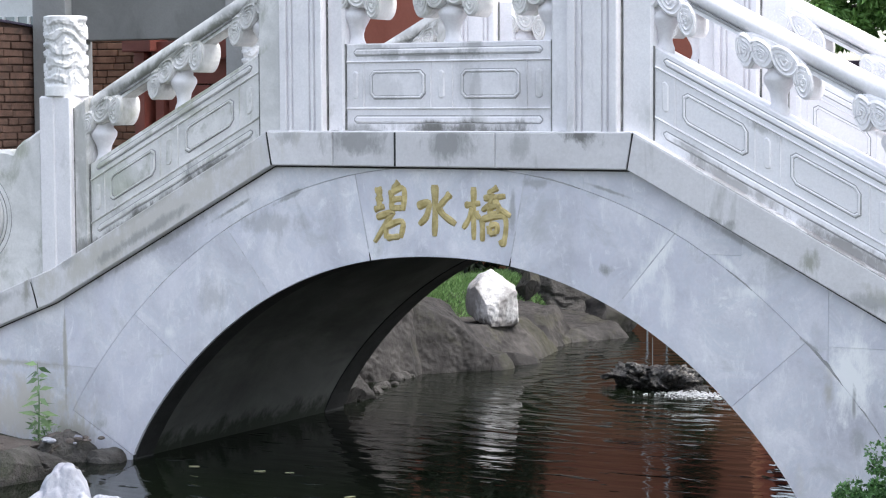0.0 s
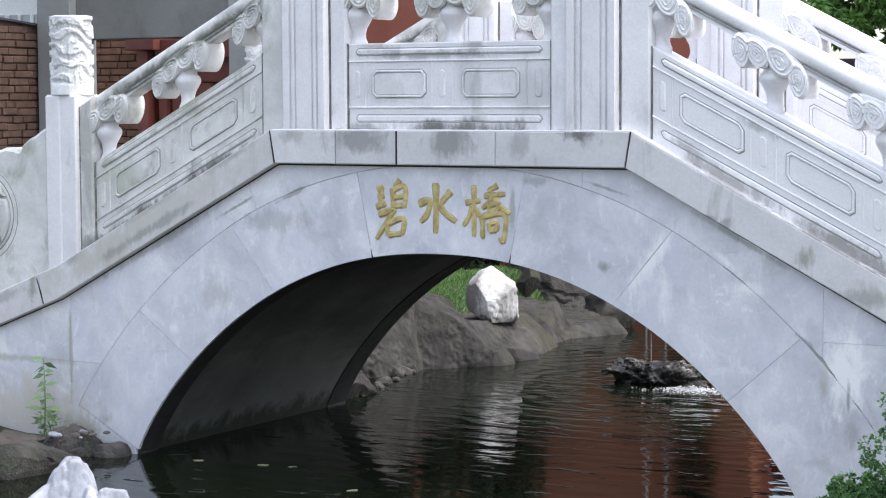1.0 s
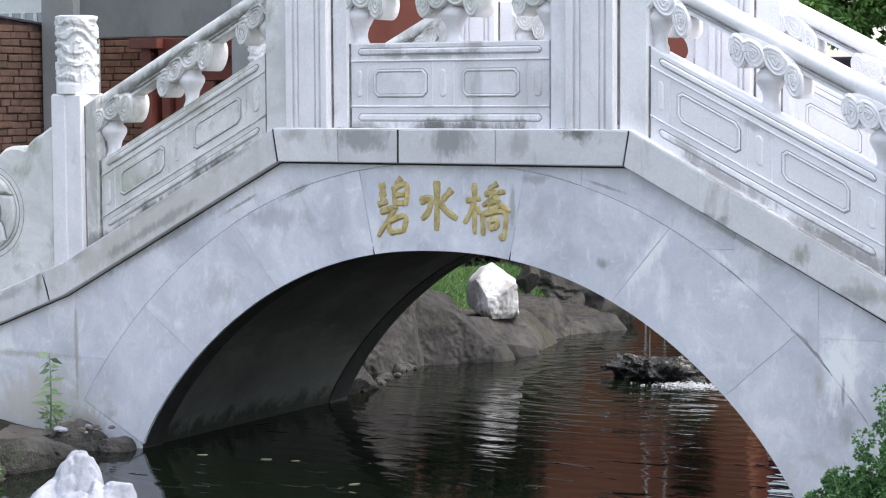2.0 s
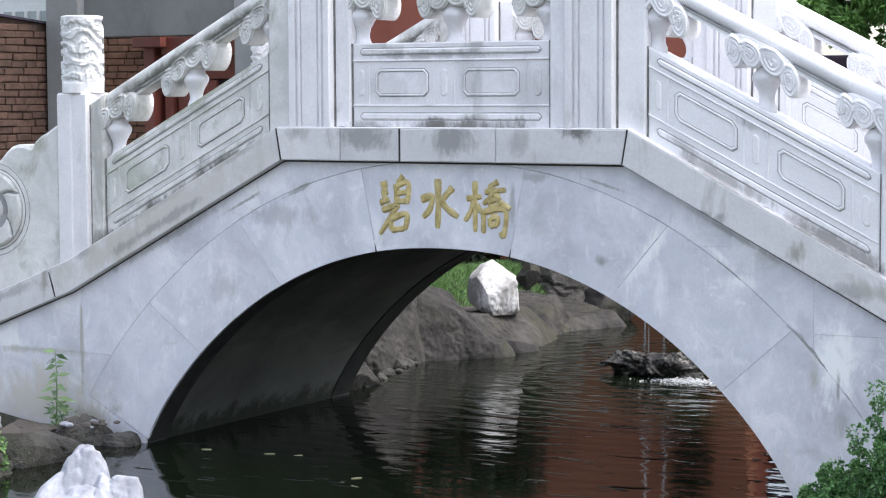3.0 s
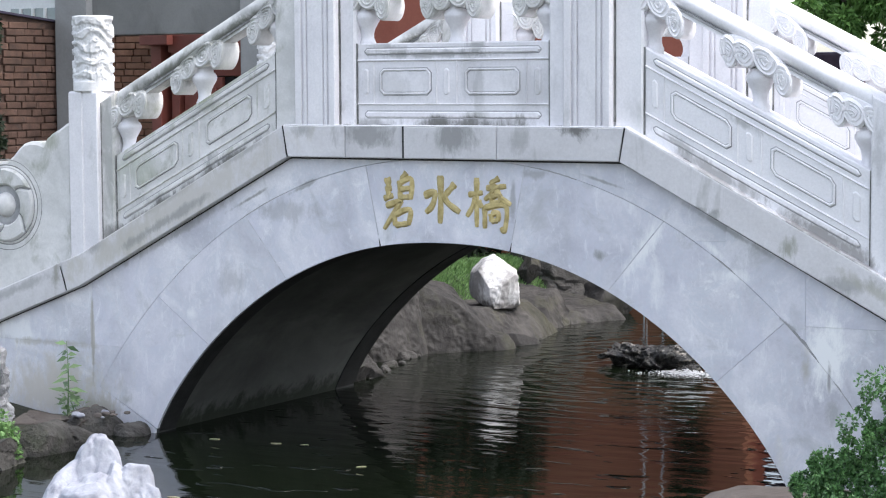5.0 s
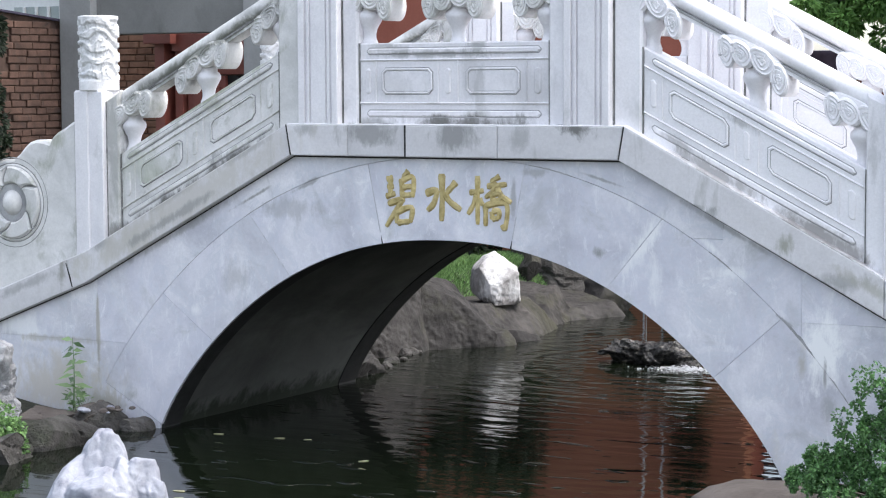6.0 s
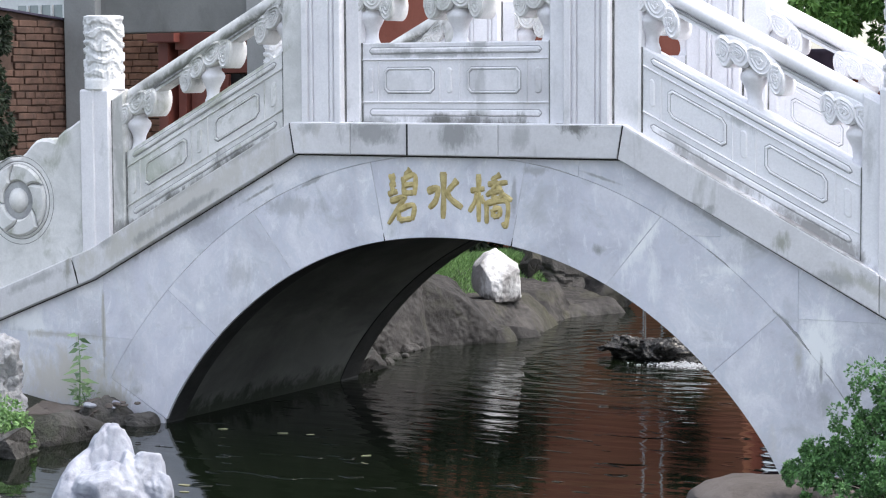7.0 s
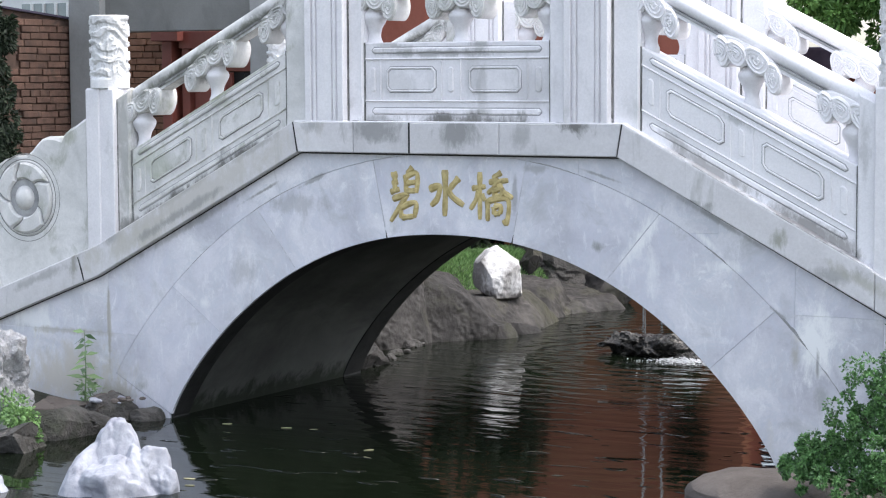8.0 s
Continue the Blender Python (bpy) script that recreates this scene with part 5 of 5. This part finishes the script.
# ---- plants ----


def grass_patch(x0, x1, y0, y1, count, tall, seed, label, material=GRASS, keep=None):
    rnd = random.Random(seed)
    bm = bmesh.new()
    done = 0
    while done < count:
        x, y = rnd.uniform(x0, x1), rnd.uniform(y0, y1)
        done += 1
        z = ground_height(x, y)
        if z < 0.05:
            continue
        h = tall * rnd.uniform(0.4, 1.2)
        a = rnd.uniform(0, 2 * math.pi)
        lean = Vector((rnd.gauss(0, 0.35), rnd.gauss(0, 0.35), 1)).normalized()
        s = Vector((math.cos(a), math.sin(a), 0)) * 0.005
        p = Vector((x, y, z - 0.02))
        v = [bm.verts.new(q) for q in (p - s, p + s, p + lean * h * 0.6 + s * 0.7, p + lean * h + Vector((lean.x, lean.y, -0.1)) * h * 0.4, p + lean * h * 0.6 - s * 0.7)]
        bm.faces.new(v)
    return tagged(mesh_ob("grass", bm, material), label, "grass", kind="stuff")


grass_patch(-4.2, -2.45, 2.6, 6.9, 24000, 0.05, 3, "bright green grass on the far bank behind the boulders")
grass_patch(-3.1, -2.47, 4.7, 6.7, 14000, 0.06, 6, "short bright lawn between the bank boulders")
grass_patch(-4.6, -2.7, -3.4, -0.5, 2500, 0.08, 4, "thin grass and weeds on the near bank")
grass_patch(2.05, 4.6, -5.0, -0.1, 3000, 0.10, 5, "thin grass on the bank beside the camera")


def weed_plant(place, tall, seed, label):
    """One upright stem with paired narrow leaves, bushier at the foot."""
    rnd = random.Random(seed)
    ob = thing("weed", label, "weed")
    base = Vector(place)
    line = [base + Vector((0.012 * math.sin(3 * t) + 0.03 * t, -0.03 * t, tall * t)) for t in np.linspace(0, 1, 9)]
    part("stem", tube(bmesh.new(), line, [0.006 - 0.0045 * i / 8 for i in range(9)], 6), WEED, ob)
    bm = bmesh.new()
    for i in range(26):
        t = 0.16 + 0.84 * (i / 26)
        k = t * 8
        p = line[int(min(k, 7))].lerp(line[int(min(k, 7)) + 1], k - int(min(k, 7)))
        a = i * 2.4 + rnd.uniform(-0.4, 0.4)
        ln = (0.105 if t < 0.7 else 0.075) * rnd.uniform(0.75, 1.15)
        d = Vector((math.cos(a), math.sin(a) * 0.8, rnd.uniform(-0.35, 0.40))).normalized()
        s = d.cross(Vector((rnd.uniform(-0.6, 0.6), -1.0, rnd.uniform(0.1, 0.9)))).normalized() * 0.0150
        v = [bm.verts.new(q) for q in (p, p + d * ln * 0.4 + s, p + d * ln + Vector((0, 0, -0.012)), p + d * ln * 0.4 - s)]
        bm.faces.new((v[0], v[1], v[2]))
        bm.faces.new((v[0], v[2], v[3]))
    part("leaves", bm, WEED, ob)
    return ob


weed_plant((-2.40, -0.13, 0.04), 0.46, 2, "tall light-green weed growing at the bridge wall")
low = thing("weed", "small pale weed clump beside the tall one", "weed")
part("leaves", leaf_cloud(bmesh.new(), random.Random(8), [((-2.33, -0.13, 0.10), 0.07), ((-2.37, -0.14, 0.18), 0.05), ((-2.28, -0.12, 0.07), 0.05)], 140, 0.05, 0.007), WEED, low)
clump = thing("ground_cover", "bright green leafy clump growing over the bank stone", "plant")
part("leaves", leaf_cloud(bmesh.new(), random.Random(9), [((-2.14, -1.0, 0.17), 0.09), ((-2.03, -1.04, 0.13), 0.07), ((-2.26, -0.98, 0.18), 0.09), ((-1.97, -1.06, 0.06), 0.045), ((-2.05, -1.10, 0.16), 0.06)], 1100, 0.026, 0.010), GRASS, clump)


def bush(place, clumps, leaves, seed, label, length=0.03, width=0.008, material=BUSH, name="bush"):
    rnd = random.Random(seed)
    ob = thing(name, label, "bush")
    base = Vector(place)
    for c, r in clumps:
        mid = base.lerp(Vector(c), 0.5) + Vector((rnd.uniform(-0.05, 0.05), rnd.uniform(-0.05, 0.05), 0.0))
        part("branch", tube(bmesh.new(), [base, mid, c], [0.012, 0.008, 0.003], 6), BARK, ob)
    twigs = []
    for c, r in clumps:
        for _ in range(22):
            d = Vector((rnd.gauss(0, 1), rnd.gauss(0, 1), rnd.gauss(0, 0.8))).normalized()
            twigs.append((Vector(c) + d * r * rnd.uniform(0.3, 1.45), r * rnd.uniform(0.12, 0.34)))
    part("foliage", leaf_cloud(bmesh.new(), rnd, twigs, leaves, length, width), material, ob)
    return ob


bush((2.62, -0.66, 0.12), [((2.52, -0.70, 0.60), 0.16), ((2.66, -0.62, 0.66), 0.17), ((2.40, -0.78, 0.32), 0.13), ((2.60, -0.72, 0.40), 0.17), ((2.25, -0.80, 0.24), 0.09),
                           ((2.72, -0.6, 0.80), 0.13), ((2.80, -0.7, 0.5), 0.2), ((2.62, -0.8, 0.2), 0.14), ((2.48, -0.85, 0.2), 0.12), ((2.45, -0.72, 0.47), 0.12), ((2.30, -0.72, 0.33), 0.10), ((2.18, -0.78, 0.22), 0.07)], 30000, 6, "small-leaved dark green shrub at the bridge foot", 0.019, 0.0058)


def tree(place, limbs, crown, leaves, seed, label, length, width, material, girth=0.14):
    rnd = random.Random(seed)
    ob = thing("tree", label, "tree")
    base = Vector(place)
    top = base + Vector((0.1, 0.05, limbs))
    part("trunk", tube(bmesh.new(), [base - Vector((0, 0, 0.1)), base.lerp(top, 0.4) + Vector((0.06, 0, 0)), top], [girth, girth * 0.8, girth * 0.6], 12), BARK, ob, smooth=True)
    twigs = []
    for c, r in crown:
        mid = top.lerp(Vector(c), 0.55) + Vector((0, 0, 0.12))
        part("limb", tube(bmesh.new(), [top, mid, c], [girth * 0.45, girth * 0.28, girth * 0.1], 7), BARK, ob, smooth=True)
        for _ in range(12):
            d = Vector((rnd.gauss(0, 1), rnd.gauss(0, 1), rnd.gauss(0, 0.8))).normalized()
            twigs.append((Vector(c) + d * r * rnd.uniform(0.5, 1.1), r * rnd.uniform(0.2, 0.42)))
    part("crown", leaf_cloud(bmesh.new(), rnd, twigs, leaves, length, width, 0.8), material, ob)
    return ob


tree((1.9, 8.6, 0.3), 2.3, [((-0.85, 8.3, 2.62), 0.38), ((-0.3, 8.3, 2.5), 0.42), ((0.35, 8.2, 2.4), 0.45), ((1.0, 8.1, 2.3), 0.45), ((0.3, 8.3, 2.9), 0.55), ((-0.3, 8.5, 2.95), 0.5), ((-0.9, 8.4, 3.1), 0.45), ((1.0, 8.2, 2.9), 0.6), ((1.8, 8.6, 3.9), 0.9), ((2.6, 8.5, 3.2), 0.8), ((0.2, 8.9, 3.9), 0.8)],
     46000, 7, "leafy green broad tree beyond the bridge", 0.075, 0.017, TREE)
tree((-5.75, 2.0, 0.2), 1.2, [((-5.12 - 0.05 * (k % 2), 2.05, 0.55 + 0.17 * k), 0.21) for k in range(12)] + [((-5.75, 2.0, 2.4), 0.4), ((-5.75, 2.0, 1.6), 0.4)]
     # the ring of clumps above z 3.4 is unseen, added to cast shade
     + [((-5.3 + 0.7 * math.cos(k * 1.05), 1.5 + 0.8 * math.sin(k * 1.05), 3.45 + 0.1 * (k % 3)), 0.5) for k in range(6)] + [((-5.2, 1.5, 3.6), 0.6)], 52000, 12, "dark evergreen tree by the brick wall, with an added unseen crown", 0.05, 0.012, SHADE_LEAF, 0.09)
# trees out of view; the last one is added to darken the water's reflection
for k, (x, y, s) in enumerate(((7.5, 13.0, 3), (11.0, 9.0, 4), (-14.0, -3.0, 5), (12.0, -4.0, 6), (4.2, 13.6, 8), (0.6, 14.2, 9))):
    tree((x, y, 0.3), 2.4, [((x + dx, y + dy, 3.6 + dz), 1.3) for dx, dy, dz in ((0, 0, 0.6), (1.2, 0.3, 0), (-1.1, -0.4, 0.2), (0.2, 1.1, 1.2), (-0.3, -1.0, 1.0))], 5000, 20 + s, "leafy green garden tree", 0.2, 0.05, TREE, 0.16)

# dark shrubs on the far bank, under the red wall; largely unseen, to darken the reflection
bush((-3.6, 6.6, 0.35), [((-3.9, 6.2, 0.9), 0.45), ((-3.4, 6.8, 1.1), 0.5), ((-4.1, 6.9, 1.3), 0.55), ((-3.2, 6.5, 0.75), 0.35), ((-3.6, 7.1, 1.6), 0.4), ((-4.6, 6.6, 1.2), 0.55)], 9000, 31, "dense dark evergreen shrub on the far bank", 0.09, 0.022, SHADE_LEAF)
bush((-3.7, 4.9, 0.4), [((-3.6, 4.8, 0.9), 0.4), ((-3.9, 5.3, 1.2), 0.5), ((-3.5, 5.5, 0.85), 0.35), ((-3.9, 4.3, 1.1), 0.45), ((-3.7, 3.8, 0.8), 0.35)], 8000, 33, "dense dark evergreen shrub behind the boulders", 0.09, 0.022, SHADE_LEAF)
# unseen shrub, added for the dark streak in the water's reflection
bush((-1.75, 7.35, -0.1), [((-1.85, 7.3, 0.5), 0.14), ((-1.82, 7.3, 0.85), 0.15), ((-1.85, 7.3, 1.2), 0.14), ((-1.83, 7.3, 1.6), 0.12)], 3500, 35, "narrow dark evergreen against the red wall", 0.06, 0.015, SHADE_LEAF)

# ---- small things on the water ----
rnd = random.Random(17)
bm = bmesh.new()
for _ in range(900):
    a, r = rnd.uniform(0, 2 * math.pi), abs(rnd.gauss(0, 0.12))
    s = rnd.uniform(0.001, 0.0042)
    bmesh.ops.create_icosphere(bm, subdivisions=1, radius=1, matrix=Matrix.LocRotScale((-0.22 + 1.3 * r * math.cos(a), 3.50 + 0.8 * r * math.sin(a), 0.002 + abs(rnd.gauss(0, 0.012)) * max(0.1, 1 - 6 * r)), None, (s * 2.2, s * 2.2, s)))
tagged(mesh_ob("water_splash", bm, FOAM), "white foam and drops where water falls beside the black rock", "splash", kind="stuff")

jet = thing("fountain_spout", "thin upright spout pipe on the black rock", "spout")
part("pipe", tube(bmesh.new(), [(-0.600, 3.70, 0.10), (-0.600, 3.70, 0.258), (-0.600, 3.70, 0.324)], [0.0032, 0.0028, 0.0016], 8), GREY_PLASTER, jet)

rnd = random.Random(3)
for x, y in ((-1.48, 0.0), (-1.11, 0.05), (-0.95, 0.08), (-0.71, -1.36), (-0.61, -1.49), (-0.35, -0.3)):
    bm = bmesh.new()
    a = rnd.uniform(-0.4, 0.4) + 0.5
    ln = rnd.uniform(0.022, 0.036)
    d, s = Vector((math.cos(a), math.sin(a), 0)), Vector((-math.sin(a), math.cos(a), 0))
    ring = [d * ln * math.cos(t) + s * ln * 0.36 * math.sin(t) * (1 + 0.3 * math.cos(t)) for t in np.linspace(0, 2 * math.pi, 13)[:-1]]
    top = [bm.verts.new((x + q.x, y + q.y, 0.003 + 0.002 * abs(q.dot(s)) / ln)) for q in ring]
    low = [bm.verts.new((x + q.x, y + q.y, 0.001)) for q in ring]
    bm.faces.new(top)
    for i in range(12):
        bm.faces.new((low[i], low[(i + 1) % 12], top[(i + 1) % 12], top[i]))
    tagged(mesh_ob("fallen_leaf", bm, FALLEN), "small yellow leaf floating on the dark water", "leaf", "floating leaves")
